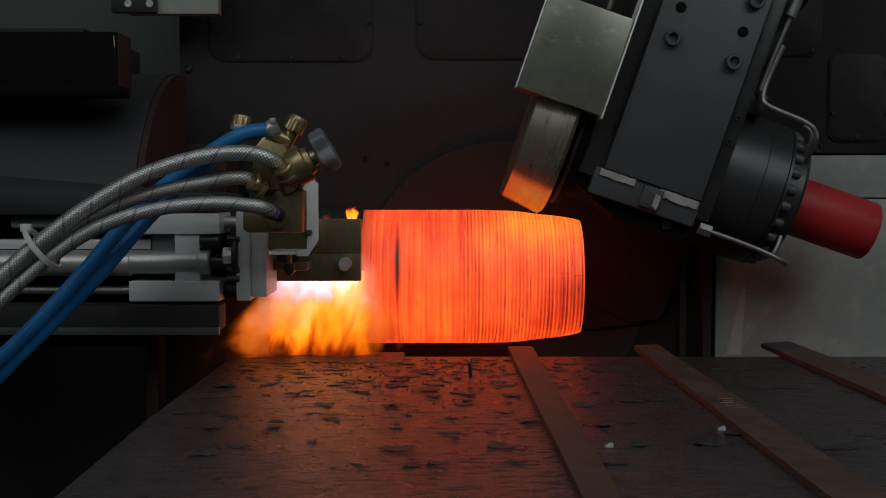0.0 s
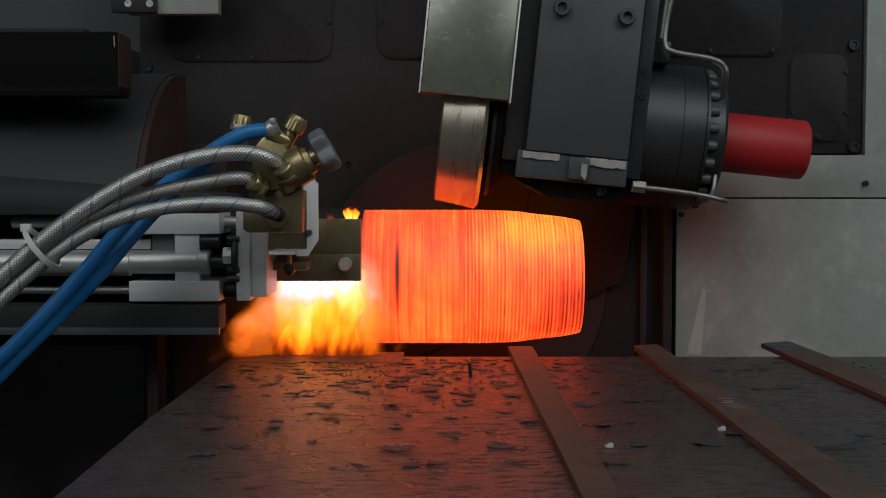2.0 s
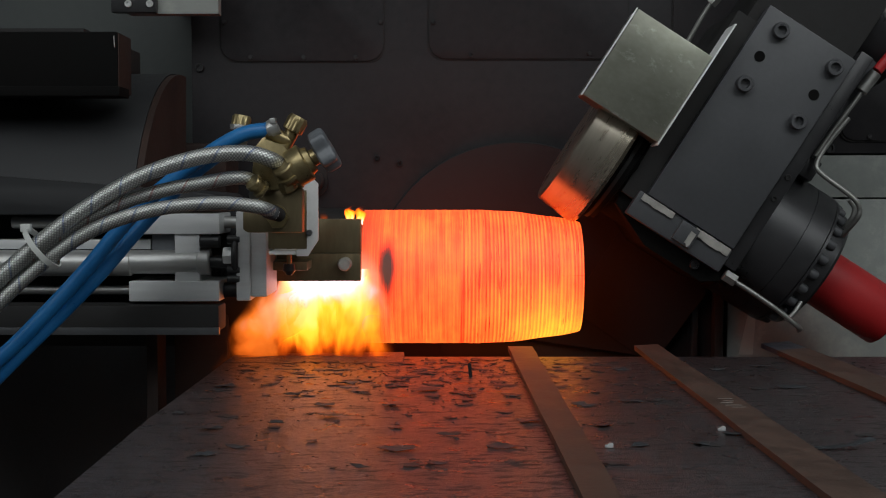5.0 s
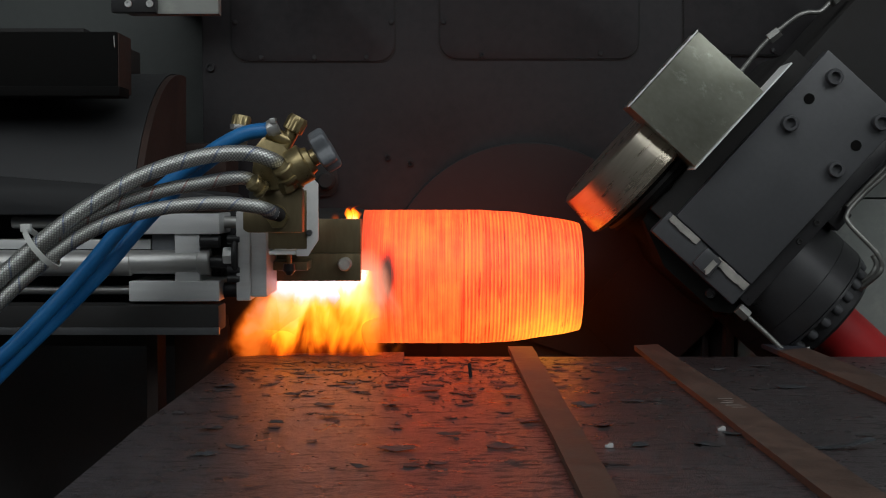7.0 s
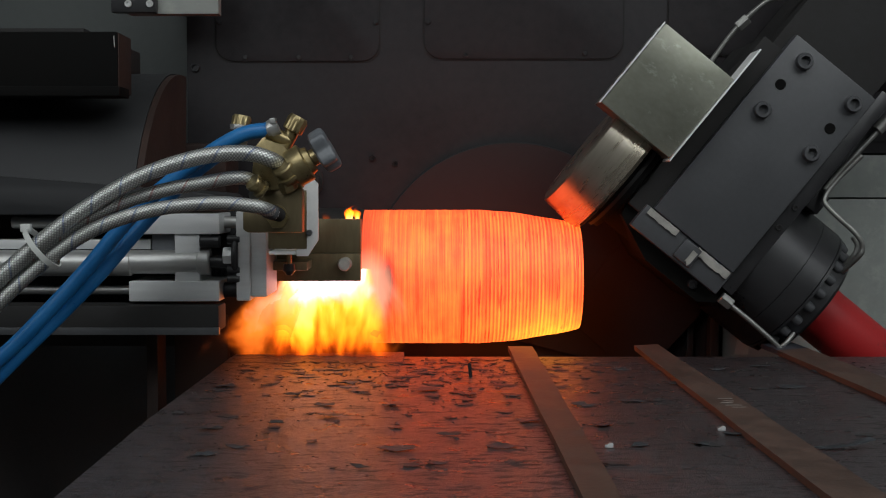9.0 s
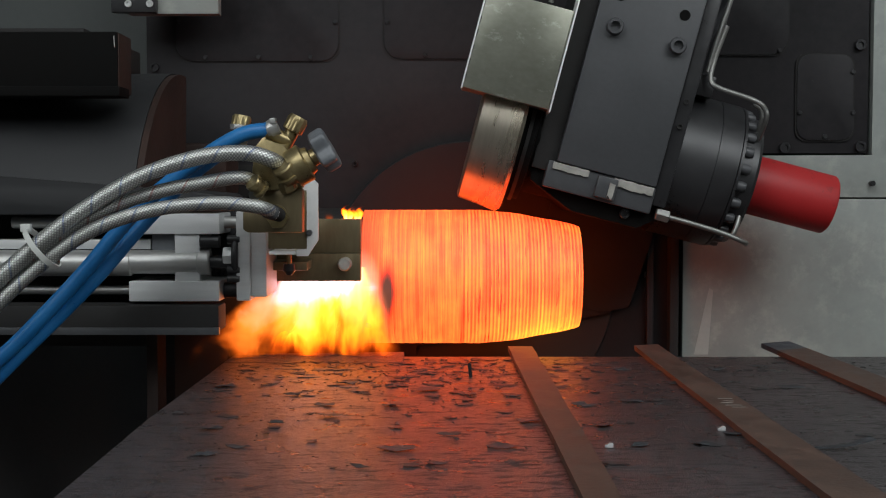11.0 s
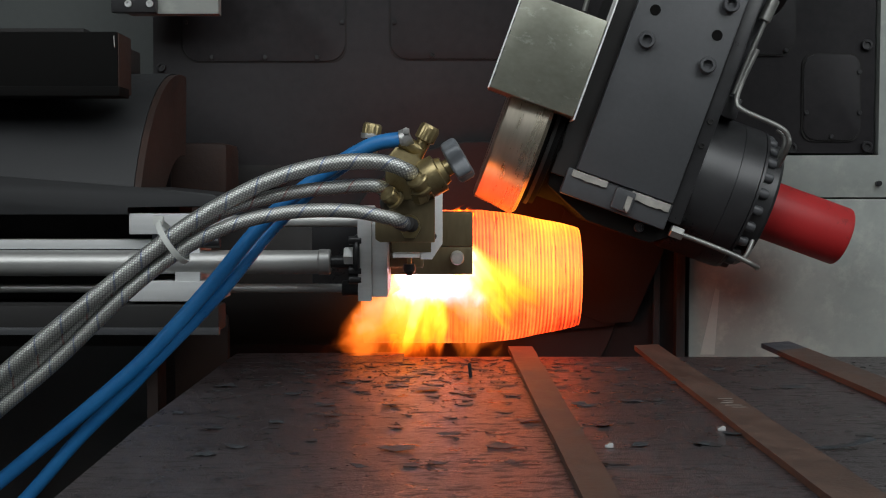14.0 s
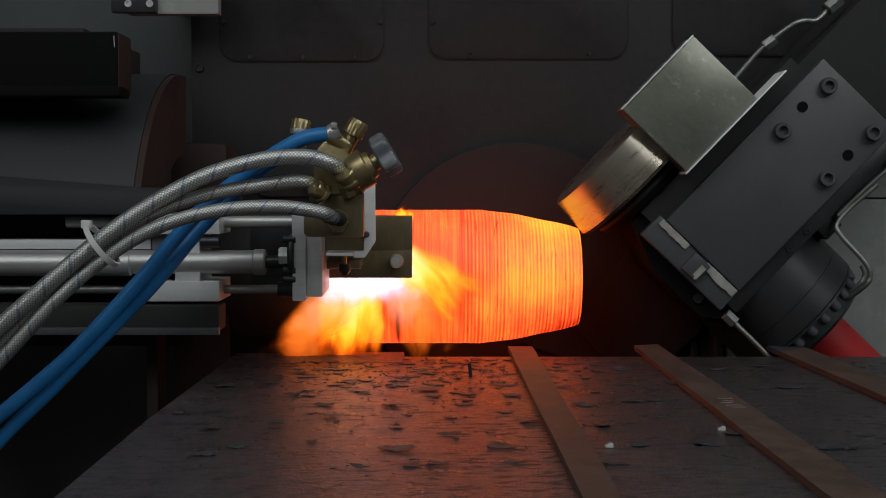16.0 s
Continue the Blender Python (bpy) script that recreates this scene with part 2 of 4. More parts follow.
def burning_gas(name, hues, powers, density, turbulence=1.0, grain=(26, 26, 9), fade_in=1.0):
    """Veils of burning gas with torn, billowing edges; hues and powers run from the jet to the far end."""
    m = bpy.data.materials.new(name)
    m.use_nodes = True
    t = m.node_tree
    t.nodes.clear()
    sep = t.nodes.new("ShaderNodeSeparateXYZ")
    link(t, t.nodes.new("ShaderNodeUVMap").outputs[0], sep.inputs[0])
    u, w = sep.outputs[0], sep.outputs[1]
    rnd = t.nodes.new("ShaderNodeObjectInfo").outputs["Random"]
    add = t.nodes.new("ShaderNodeVectorMath")
    add.operation = "ADD"
    link(t, coords(t, grain), add.inputs[0])
    off = t.nodes.new("ShaderNodeCombineXYZ")
    for i in range(3):
        link(t, calc(t, "MULTIPLY", rnd, 37.0 + 11 * i), off.inputs[i])
    link(t, off.outputs[0], add.inputs[1])
    tex = t.nodes.new("ShaderNodeTexNoise")
    for key, value in (("Scale", 1.0), ("Detail", 3.0), ("Roughness", 0.45), ("Distortion", 0.5)):
        tex.inputs[key].default_value = value
    link(t, add.outputs[0], tex.inputs["Vector"])
    n = tex.outputs["Fac"]
    away = calc(t, "ABSOLUTE", calc(t, "MULTIPLY_ADD", u, 2.0, -1.0))
    side = calc(t, "SUBTRACT", 1.0, calc(t, "MULTIPLY", away, away))
    end = ramp(t, w, [(0.0, (fade_in,) * 3), (0.3, (1.0,) * 3), (0.55, (0.85,) * 3), (1.0, (0.0,) * 3)])
    body = calc(t, "MULTIPLY", side, end)
    torn = calc(t, "MULTIPLY", calc(t, "SUBTRACT", n, 0.5), calc(t, "MULTIPLY_ADD", w, 2.2 * turbulence, 0.8 * turbulence))
    soft = t.nodes.new("ShaderNodeMapRange")
    soft.interpolation_type = "SMOOTHSTEP"
    soft.inputs["From Min"].default_value, soft.inputs["From Max"].default_value = 0.0, 1.0
    link(t, calc(t, "ADD", body, torn), soft.inputs["Value"])
    rim = t.nodes.new("ShaderNodeMapRange")
    rim.interpolation_type = "SMOOTHSTEP"
    rim.inputs["From Max"].default_value = 0.35
    link(t, body, rim.inputs["Value"])
    alpha = calc(t, "MULTIPLY", calc(t, "MULTIPLY", soft.outputs[0], rim.outputs[0]), density)
    place = calc(t, "ADD", w, calc(t, "MULTIPLY_ADD", calc(t, "SUBTRACT", 0.75, soft.outputs[0]), 0.4, calc(t, "MULTIPLY_ADD", n, -0.5, 0.25)))
    em = t.nodes.new("ShaderNodeEmission")
    link(t, ramp(t, place, hues), em.inputs[0])
    link(t, ramp(t, place, [(p, (v / 8,) * 3) for p, v in powers]), em.inputs[1])
    link(t, calc(t, "MULTIPLY", em.inputs[1].links[0].from_socket, 8.0), em.inputs[1])
    clear = t.nodes.new("ShaderNodeBsdfTransparent")
    mix = t.nodes.new("ShaderNodeMixShader")
    link(t, alpha, mix.inputs[0])
    link(t, clear.outputs[0], mix.inputs[1])
    link(t, em.outputs[0], mix.inputs[2])
    out = t.nodes.new("ShaderNodeOutputMaterial")
    link(t, mix.outputs[0], out.inputs[0])
    return m


JET = burning_gas("white_gas_jet", [(0.0, (1.0, 0.74, 0.95)), (0.5, (1.0, 0.52, 0.7)), (1.0, (1.0, 0.4, 0.36))], [(0, 6.0), (0.5, 2.9), (1, 1.6)], 0.8, 0.8)
CORE = burning_gas("yellow_gas_core", [(0.0, (1.0, 0.5, 0.42)), (0.16, (1.0, 0.32, 0.1)), (0.38, (1.0, 0.25, 0.016)), (0.62, (1.0, 0.2, 0.006)), (0.95, (0.9, 0.09, 0.004))], [(0, 6.5), (0.2, 5.4), (0.5, 4.6), (0.75, 3.2), (1.0, 1.0)], 0.9, 0.75)
SMOULDER = burning_gas("orange_smoky_gas", [(0.0, (1.0, 0.4, 0.2)), (0.3, (1.0, 0.2, 0.02)), (0.6, (0.9, 0.13, 0.008)), (0.95, (0.5, 0.09, 0.012))], [(0, 2.6), (0.3, 2.2), (0.6, 0.9), (0.95, 0.12)], 0.55, 0.95, (20, 20, 16), 0.3)
HAZE = burning_gas("pale_rose_gas_haze", [(0.0, (1.0, 0.36, 0.26)), (0.5, (1.0, 0.36, 0.22)), (1.0, (1.0, 0.16, 0.03))], [(0, 2.6), (0.5, 2.5), (1, 1.6)], 0.5, 0.5, (18, 18, 8), 0.0)



# ---- mesh helpers ----
def finish(bm, name, smooth=True):
    bmesh.ops.recalc_face_normals(bm, faces=bm.faces)
    bm.normal_update()
    # broad faces framed by a bevel stay flat, so that only their edges look rounded
    flats = []
    for f in bm.faces:
        near = [g for e in f.edges for g in e.link_faces if g is not f]
        flats.append(bool(near) and f.calc_area() > 6 * min(g.calc_area() for g in near) and all(f.normal.dot(g.normal) < 0.94 for g in near))
    me = bpy.data.meshes.new(name)
    bm.to_mesh(me)
    bm.free()
    if smooth:
        me.polygons.foreach_set("use_smooth", [not f for f in flats])
        me.set_sharp_from_angle(angle=radians(32))
    return me


def part(name, bm, material, parent=None, label=""):
    me = finish(bm, name)
    me.materials.append(material)
    ob = new(name, me)
    ob.parent = parent
    return tagged(ob, label)


def thing(name, label, category, x=0.0, y=0.0, z=0.0, group="", kind=""):
    ob = new(name)
    ob.empty_display_size = 0.05
    ob.location = (x, y, z)
    return tagged(ob, label, category, group, kind)


def soften(bm, geom, width):
    if width:
        bmesh.ops.bevel(bm, geom=geom, offset=width, segments=2, affect="EDGES", profile=0.6)


def block(x0, x1, y0, y1, z0, z1, bevel=0.002, bm=None):
    bm = bm or bmesh.new()
    made = bmesh.ops.create_cube(bm, size=1, matrix=Matrix.Translation(((x0 + x1) / 2, (y0 + y1) / 2, (z0 + z1) / 2)) @ Matrix.Diagonal((abs(x1 - x0), abs(y1 - y0), abs(z1 - z0), 1)))
    soften(bm, list({e for v in made["verts"] for e in v.link_edges}), bevel)
    return bm


def prism(outline, y0, y1, bevel=0.002, bm=None):
    """Outline in x and z, drawn out along y."""
    bm = bm or bmesh.new()
    front = [bm.verts.new((x, y0, z)) for x, z in outline]
    back = [bm.verts.new((x, y1, z)) for x, z in outline]
    n = len(outline)
    faces = [bm.faces.new(front), bm.faces.new(back[::-1])]
    for i in range(n):
        faces.append(bm.faces.new((front[i], back[i], back[(i + 1) % n], front[(i + 1) % n])))
    soften(bm, list({e for f in faces for e in f.edges}), bevel)
    return bm


def turned(p0, p1, profile, n=40, bm=None):
    """A turned solid between two points; profile: (share of the way, radius)."""
    bm = bm or bmesh.new()
    p0, p1 = Vector(p0), Vector(p1)
    q = (p1 - p0).to_track_quat("Z", "Y").to_matrix()
    rings = []
    for s, r in profile:
        c = p0.lerp(p1, s)
        rings.append([bm.verts.new(c + q @ Vector((r * math.cos(2 * math.pi * k / n), r * math.sin(2 * math.pi * k / n), 0))) for k in range(n)])
    for a, b in zip(rings, rings[1:]):
        for k in range(n):
            bm.faces.new((a[k], a[(k + 1) % n], b[(k + 1) % n], b[k]))
    bm.faces.new(rings[0][::-1])
    bm.faces.new(rings[-1])
    return bm


def rod(p0, p1, r, n=24, chamfer=0.06, bm=None):
    length = (Vector(p1) - Vector(p0)).length
    c = min(0.3, chamfer * r * 2 / length)
    return turned(p0, p1, [(0, r * 0.9), (c, r), (1 - c, r), (1, r * 0.9)], n, bm)


def smooth_line(points, steps=10):
    pts = [Vector(p) for p in points]
    pts = [pts[0] * 2 - pts[1]] + pts + [pts[-1] * 2 - pts[-2]]
    out = []
    for i in range(1, len(pts) - 2):
        a, b, c, d = pts[i - 1:i + 3]
        for k in range(steps):
            t = k / steps
            out.append(0.5 * ((2 * b) + (c - a) * t + (2 * a - 5 * b + 4 * c - d) * t * t + (3 * b - a - 3 * c + d) * t ** 3))
    return out + [pts[-2]]


def sweep(points, r, n=16, steps=10):
    """A round tube along a smooth line, with coordinates in metres along it and turns round it."""
    line = smooth_line(points, steps)
    bm = bmesh.new()
    uv = bm.loops.layers.uv.new("UVMap")
    side, rings, way = Vector((0, -1, 0)), [], [0.0]
    for i, p in enumerate(line):
        d = (line[min(i + 1, len(line) - 1)] - line[max(i - 1, 0)]).normalized()
        side = (side - d * side.dot(d)).normalized()
        up = d.cross(side)
        rings.append([bm.verts.new(p + r * (side * math.cos(2 * math.pi * k / n) + up * math.sin(2 * math.pi * k / n))) for k in range(n)])
        if i:
            way.append(way[-1] + (p - line[i - 1]).length)
    for i in range(len(line) - 1):
        for k in range(n):
            f = bm.faces.new((rings[i][k], rings[i][(k + 1) % n], rings[i + 1][(k + 1) % n], rings[i + 1][k]))
            for loop, (a, b) in zip(f.loops, ((i, k), (i, k + 1), (i + 1, k + 1), (i + 1, k))):
                loop[uv].uv = (way[a], b / n)
    bm.faces.new(rings[0][::-1])
    bm.faces.new(rings[-1])
    return bm


def rounded(x0, x1, z0, z1, r, n=6):
    out = []
    for cx, cz, a in ((x1 - r, z1 - r, 0), (x0 + r, z1 - r, 90), (x0 + r, z0 + r, 180), (x1 - r, z0 + r, 270)):
        for k in range(n + 1):
            w = radians(a + 90 * k / n)
            out.append((cx + r * math.cos(w), cz + r * math.sin(w)))
    return out


def socket_screw(x, y, z, r, h):
    """A cap screw whose head stands towards -y, with a hollow socket."""
    bm = bmesh.new()
    n = 20
    rows = [(0, r), (-h * 0.8, r), (-h, r * 0.9), (-h, r * 0.58), (-h * 0.4, r * 0.55)]
    rings = [[bm.verts.new((x + q * math.cos(2 * math.pi * k / n), y + dy, z + q * math.sin(2 * math.pi * k / n))) for k in range(n)] for dy, q in rows]
    for a, b in zip(rings, rings[1:]):
        for k in range(n):
            bm.faces.new((a[k], a[(k + 1) % n], b[(k + 1) % n], b[k]))
    bm.faces.new(rings[0])
    bm.faces.new(rings[-1])
    return bm


# ---- unseen hall added round the machine ----
def setting(name, bm, material, label, category):
    ob = part(name, bm, material)
    return tagged(ob, label, category, kind="structure")


setting("floor", block(-5, 5, -6, 3, -0.1, 0, 0), FLOOR, "worn grey concrete floor under the machine", "floor")
setting("ceiling", block(-5, 5, -6, 3, 4.0, 4.1, 0), HALL, "plain pale ceiling added out of view to bounce light", "ceiling")
setting("wall_front", block(-5, 5, -6.1, -6, 0, 4, 0), HALL, "plain pale wall added out of view to bounce light", "wall")
setting("wall_back", block(-5, 5, 3, 3.1, 0, 4, 0), HALL, "plain pale wall added out of view to bounce light", "wall")
setting("wall_left", block(-5.1, -5, -6, 3, 0, 4, 0), HALL, "plain pale wall added out of view to bounce light", "wall")
setting("wall_right", block(5, 5.1, -6, 3, 0, 4, 0), HALL, "plain pale wall added out of view to bounce light", "wall")

# ---- machine enclosure behind the carriage ----
encl = setting("enclosure_wall", block(-3, 3, 0.42, 0.47, 0, 3.2, 0.004), GREEN, "dull green-grey painted steel wall of the machine enclosure", "wall")


# ---- headstock with its covers ----
CHUCK_END = -0.129
head = thing("headstock", "dark grey cylindrical headstock cover with a rust-brown end face", "machine housing", -0.42, 0, 0.98)


def arch(x0, x1, r, low, thick, n=48):
    """The upper part of a horizontal drum above the height low, as a thick shell."""
    a0 = math.asin(low / r)
    prof = []
    for q in (r, r - thick):
        prof.append([(q * math.cos(a0 + (radians(94) - a0) * k / n), q * math.sin(a0 + (radians(94) - a0) * k / n)) for k in range(n + 1)])
    ring = prof[0] + prof[1][::-1]
    bm = bmesh.new()
    a = [bm.verts.new((x0, -y, z)) for y, z in ring]
    b = [bm.verts.new((x1, -y, z)) for y, z in ring]
    m = len(ring)
    for k in range(m):
        bm.faces.new((a[k], b[k], b[(k + 1) % m], a[(k + 1) % m]))
    for k in range(n):
        bm.faces.new((a[k], a[k + 1], a[m - 2 - k], a[m - 1 - k]))
        bm.faces.new((b[k + 1], b[k], b[m - 1 - k], b[m - 2 - k]))
    return bm


part("cover", arch(-1.6, -0.016, 0.352, 0.155, 0.02), COWL, head)
part("end_plate", arch(-0.0155, -0.006, 0.35, 0.155, 0.13), RUSTY, head, "rust-brown end plate")
part("spindle", turned((-1.2, 0, 0.02), (0.0, 0, 0.02), [(0, 0.115), (1, 0.115)], 64), SOOT_AND_SHADE, head)
part("spindle_nose", turned((0, 0, 0.02), (0.07, 0, 0.02), [(0, 0.114), (0.9, 0.114), (1, 0.113)], 64), RUSTY, head)
part("chuck", turned((0.07, 0, 0.02), (CHUCK_END + 0.42, 0, 0.02), [(0, 0.1125), (0.97, 0.1125), (1, 0.111)], 64), SOOT_AND_SHADE, head, "soot-black chuck sleeve")
bl0, bl1 = (-0.4611, 1.1297), (-0.3632, 1.2219)
part("bearing_block", block(bl0[0] + 0.42, bl1[0] + 0.42, 0.05, 0.18, bl0[1] - 0.98, bl1[1] - 0.98, 0.012), RUSTY, head, "rust-brown bearing block")
part("foot", block(-1.6, 0.1, 0.3, 0.4, -0.98, 0.1, 0.004), DARK, head)

cover = thing("upper_cover", "black sheet-metal box cover above the headstock", "machine cover", 0, 0, 0)
ux, uz = -0.4587, 1.2777
part("shell", block(-1.4, ux, -0.3, -0.25, uz, uz + 0.089, 0.004), PITCH, cover)
part("side_plate", block(ux - 0.003, ux + 0.0012, -0.297, -0.225, uz + 0.004, uz + 0.087, 0.001), RUSTY, cover, "rust-brown side sheet")
part("flange", block(-1.4, ux + 0.003, -0.304, -0.246, uz - 0.002, uz + 0.012, 0.002), PITCH, cover)
part("back_box", block(-1.4, ux - 0.06, -0.2495, 0.1, uz + 0.06, uz + 0.1, 0.004), SOOT_AND_SHADE, cover)

lat0 = (-0.4624, 1.3442)
part("latch", rod((lat0[0], -0.302, lat0[1]), (lat0[0] - 0.001, -0.302, lat0[1] + 0.016), 0.0008, 8), STEEL, cover, "short steel latch pin")
hx0, hz0 = -0.5411, 1.4437
hx1, hz1 = -0.3846, 1.5252
plate = thing("top_plate", "pale bare aluminium cover plate with a black hinge", "cover plate", 0, 0, 0)
part("sheet", block(hx0, hx1, 0.1, 0.13, hz0, hz1, 0.002), GREY, plate)
gx0, gz0 = -0.5640, 1.4439
gx1, gz1 = -0.4877, 1.4934
part("mount", block(hx0 + 0.02, hx1 - 0.03, 0.1295, 0.421, 1.5, 1.515, 0.002), BLACK, plate)
hinge = part("hinge", block(gx0, gx1, 0.08, 0.102, gz0, gz1, 0.003), BLACK, plate, "black hinge leaf")
for sx_, sz_ in ((-0.5341, 1.4582), (-0.4977, 1.4582)):
    part("screw", socket_screw(sx_, 0.08, sz_, 0.006, 0.004), ALU, hinge)

# ---- torch slide bed ----
bed = thing("slide_bed", "black steel slide bed with a dark grey lower lip", "machine bed", 0, 0, 0)
bx, bz0 = -0.3122, 0.9461
_, bz1 = -0.3119, 0.9824
part("beam", block(-1.6, bx, -0.34, -0.28, bz0, bz1, 0.003), SOOT_AND_SHADE, bed)
part("inner_beam", block(-1.6, bx - 0.06, -0.2795, -0.1, bz0, bz1 - 0.003, 0.003), SOOT_AND_SHADE, bed)
part("lip", block(-1.6, bx + 0.001, -0.345, -0.335, bz0 - 0.004, bz0 + 0.006, 0.001), DARK, bed)
part("back_rail", block(-1.6, -0.39, -0.22, -0.12, bz1 - 0.002, bz1 + 0.15, 0.003), SOOT_AND_SHADE, bed)
lx, lz0 = -0.3145, 1.1202
_, lz1 = -0.3143, 1.1376
cs = -0.4417, 1.1202
part("canopy", prism([(-1.6, lz0 - 0.011), (cs[0], lz0 - 0.011), (cs[0], lz0), (lx, lz0), (lx, lz1 - 0.004), (lx - 0.008, lz1), (-0.4137, 1.1463), (-0.6187, 1.1628), (-1.6, lz1 + 0.045)], -0.325, -0.1, 0.001), COWL, bed, "grey sheet ledge")
part("hanger", block(-0.9, -0.8, -0.3, 0.0, 0.0, bz0, 0.003), SOOT_AND_SHADE, bed)

guide = thing("guide_block", "brushed aluminium guide block holding the slide rods", "slide guide", 0, 0, 0)
ax0, az0 = -0.4414, 1.0812
ax1, az1 = -0.3142, 1.1106
part("upper_jaw", block(ax0, ax1, -0.318, -0.22, az0, az1, 0.002), ALU, guide)
cx0, cz0 = -0.4425, 0.9864
cx1, cz1 = -0.3149, 1.0152
part("lower_jaw", block(cx0, cx1, -0.318, -0.22, cz0, cz1, 0.002), ALU, guide)
part("rod_seat", block(-0.413, -0.3785, -0.3, -0.22, 1.05, az0 - 0.001, 0.001), KNOB, guide)
part("web", block(-0.378, -0.343, -0.314, -0.22, cz1 - 0.002, az0 + 0.002, 0.001), ALU, guide)
sx, sz0 = -0.4146, 1.0592
_, sz1 = -0.4144, 1.0729
part("rail", block(-1.6, sx, -0.3, -0.26, sz0, sz1, 0.002), ALU, guide, "bright aluminium rail")
tx, tz = -0.4677, 1.0398
part("barrel", rod((-1.6, -0.304, tz), (-0.44, -0.304, tz), 0.0184, 32), STEEL, guide, "polished cylinder barrel")

# ---- torch head on its slide ----
torch = thing("torch_head", "gas torch head of brass plates on an aluminium slide plate", "gas torch", -0.2995, -0.304, 1.0430)


def head_part(name, bm, material, label="", parent=None):
    return part(name, bm, material, parent or torch, label)


def T(xz, y):
    return (xz[0], y + 0.304, xz[1])


# slide plates
q0, q1 = (0.0094, -0.0550), (0.0287, 0.0704)
head_part("slide_plate", block(q0[0], q1[0], -0.02, 0.1, q0[1], q1[1], 0.002), ALU)
q0, q1 = (0.0287, -0.0501), (0.0511, 0.0536)
head_part("front_plate", block(q0[0], q1[0], -0.012, 0.1, q0[1], q1[1], 0.002), ALU)
head_part("backing_plate", block(-0.065, 0.009, 0.086, 0.1, -0.052, 0.068, 0.002), BLACK)
q0 = (-0.0417, -0.0016)
head_part("piston", rod((q0[0] - 0.42, 0, q0[1]), (q0[0] + 0.004, 0, q0[1]), 0.0168, 32), STEEL)
head_part("end_cap", rod((q0[0] - 0.006, 0, q0[1]), (q0[0] + 0.012, 0, q0[1]), 0.0184, 32), STEEL)
q1 = (0.0113, 0.0080)
head_part("rod_neck", rod((q0[0], 0, q0[1]), (q1[0], 0, q0[1]), 0.009, 16), BLACK)
head_part("lock_nut", rod((q1[0] - 0.022, -0.005, q1[1]), (q1[0] - 0.008, -0.005, q1[1]), 0.013, 6), ZINC)
head_part("collar", rod((q1[0] - 0.008, 0, q1[1]), (q1[0] + 0.001, 0, q1[1]), 0.03, 24), BLACK)
for spot in ((0.0068, 0.0311), (0.0065, -0.0118), (0.0064, -0.0245)):
    head_part("screw", rod((spot[0] - 0.01, -0.016, spot[1]), (spot[0] + 0.008, -0.016, spot[1]), 0.006, 12), BLACK)
g0 = (-0.0205, -0.0437)
head_part("guide_rod", rod((g0[0] - 0.52, 0.03, g0[1]), (g0[0] + 0.03, 0.03, g0[1]), 0.0065, 28), STEEL)
head_part("rod_clamp", rod((g0[0] + 0.004, 0.03, g0[1]), (g0[0] + 0.03, 0.03, g0[1]), 0.0115, 20), BLACK)
g1 = (-0.0197, 0.0538)
head_part("guide_rod", rod((g1[0] - 0.3, 0.03, g1[1]), (g1[0] + 0.03, 0.03, g1[1]), 0.0085, 28), STEEL)
sn = (-0.3286, 1.0705)
part("magnet_sensor", rod((sn[0] - 0.014, -0.31, sn[1]), (sn[0] + 0.014, -0.31, sn[1]), 0.009, 16), BLACK, guide, "black position sensor")

# burner plates
q0, q1 = (0.0364, -0.0386), (0.1741, 0.0035)
head_part("lower_burner_plate", block(q0[0] - 0.01, q1[0], 0.134, 0.16, q0[1], q1[1], 0.0012), BRONZE, "heat-stained brass burner plate")
q2 = (0.1743, 0.0559)
head_part("upper_burner_plate", block(q0[0], q2[0], 0.137, 0.16, q1[1] + 0.0008, q2[1], 0.0012), BRONZE)
q = (0.1508, -0.0122)
head_part("clamp_screw", turned((q[0], 0.135, q[1]), (q[0], 0.118, q[1]), [(0, 0.0105), (0.75, 0.0105), (1, 0.0085)], 24), WORN)
q0, q1 = (0.0378, -0.0276), (0.1004, -0.0009)
head_part("arm_bar", block(q0[0] - 0.02, q1[0], 0.06, 0.134, q0[1] + 0.01, q1[1] - 0.004, 0.0015), BRONZE)
q0, q1 = (0.0554, 0.0124), (0.1051, 0.0554)
head_part("inner_block", block(q0[0], q1[0], 0.02, 0.11, q0[1], q1[1], 0.002), BRONZE)
q = (0.0813, 0.0078)
head_part("set_screw", rod((q[0], 0.0, q[1] - 0.022), (q[0], 0.0, q[1] + 0.022), 0.0035, 10), BRASS)
head_part("screw_tip", turned((q[0], 0.0, q[1] - 0.028), (q[0], 0.0, q[1] - 0.012), [(0, 0.004), (0.4, 0.009), (1, 0.008)], 14), BLACK)
# manifold block facing the hoses, and its bracket
q0, q1 = (0.0419, 0.0459), (0.1186, 0.1019)
head_part("manifold", prism([(q0[0], q0[1] + 0.004), (q0[0] + 0.006, q0[1]), (q1[0], q0[1]), (q1[0], q1[1]), (q0[0] + 0.035, q1[1]), (q0[0], q1[1] - 0.03)], -0.166, -0.142, 0.0015), BRONZE, "brass manifold block")
head_part("manifold_stub", block(q0[0] + 0.02, q1[0] - 0.024, -0.143, -0.052, q0[1] + 0.01, q1[1] - 0.014, 0.0015), BRONZE)
top, low = 0.1205, 0.0097
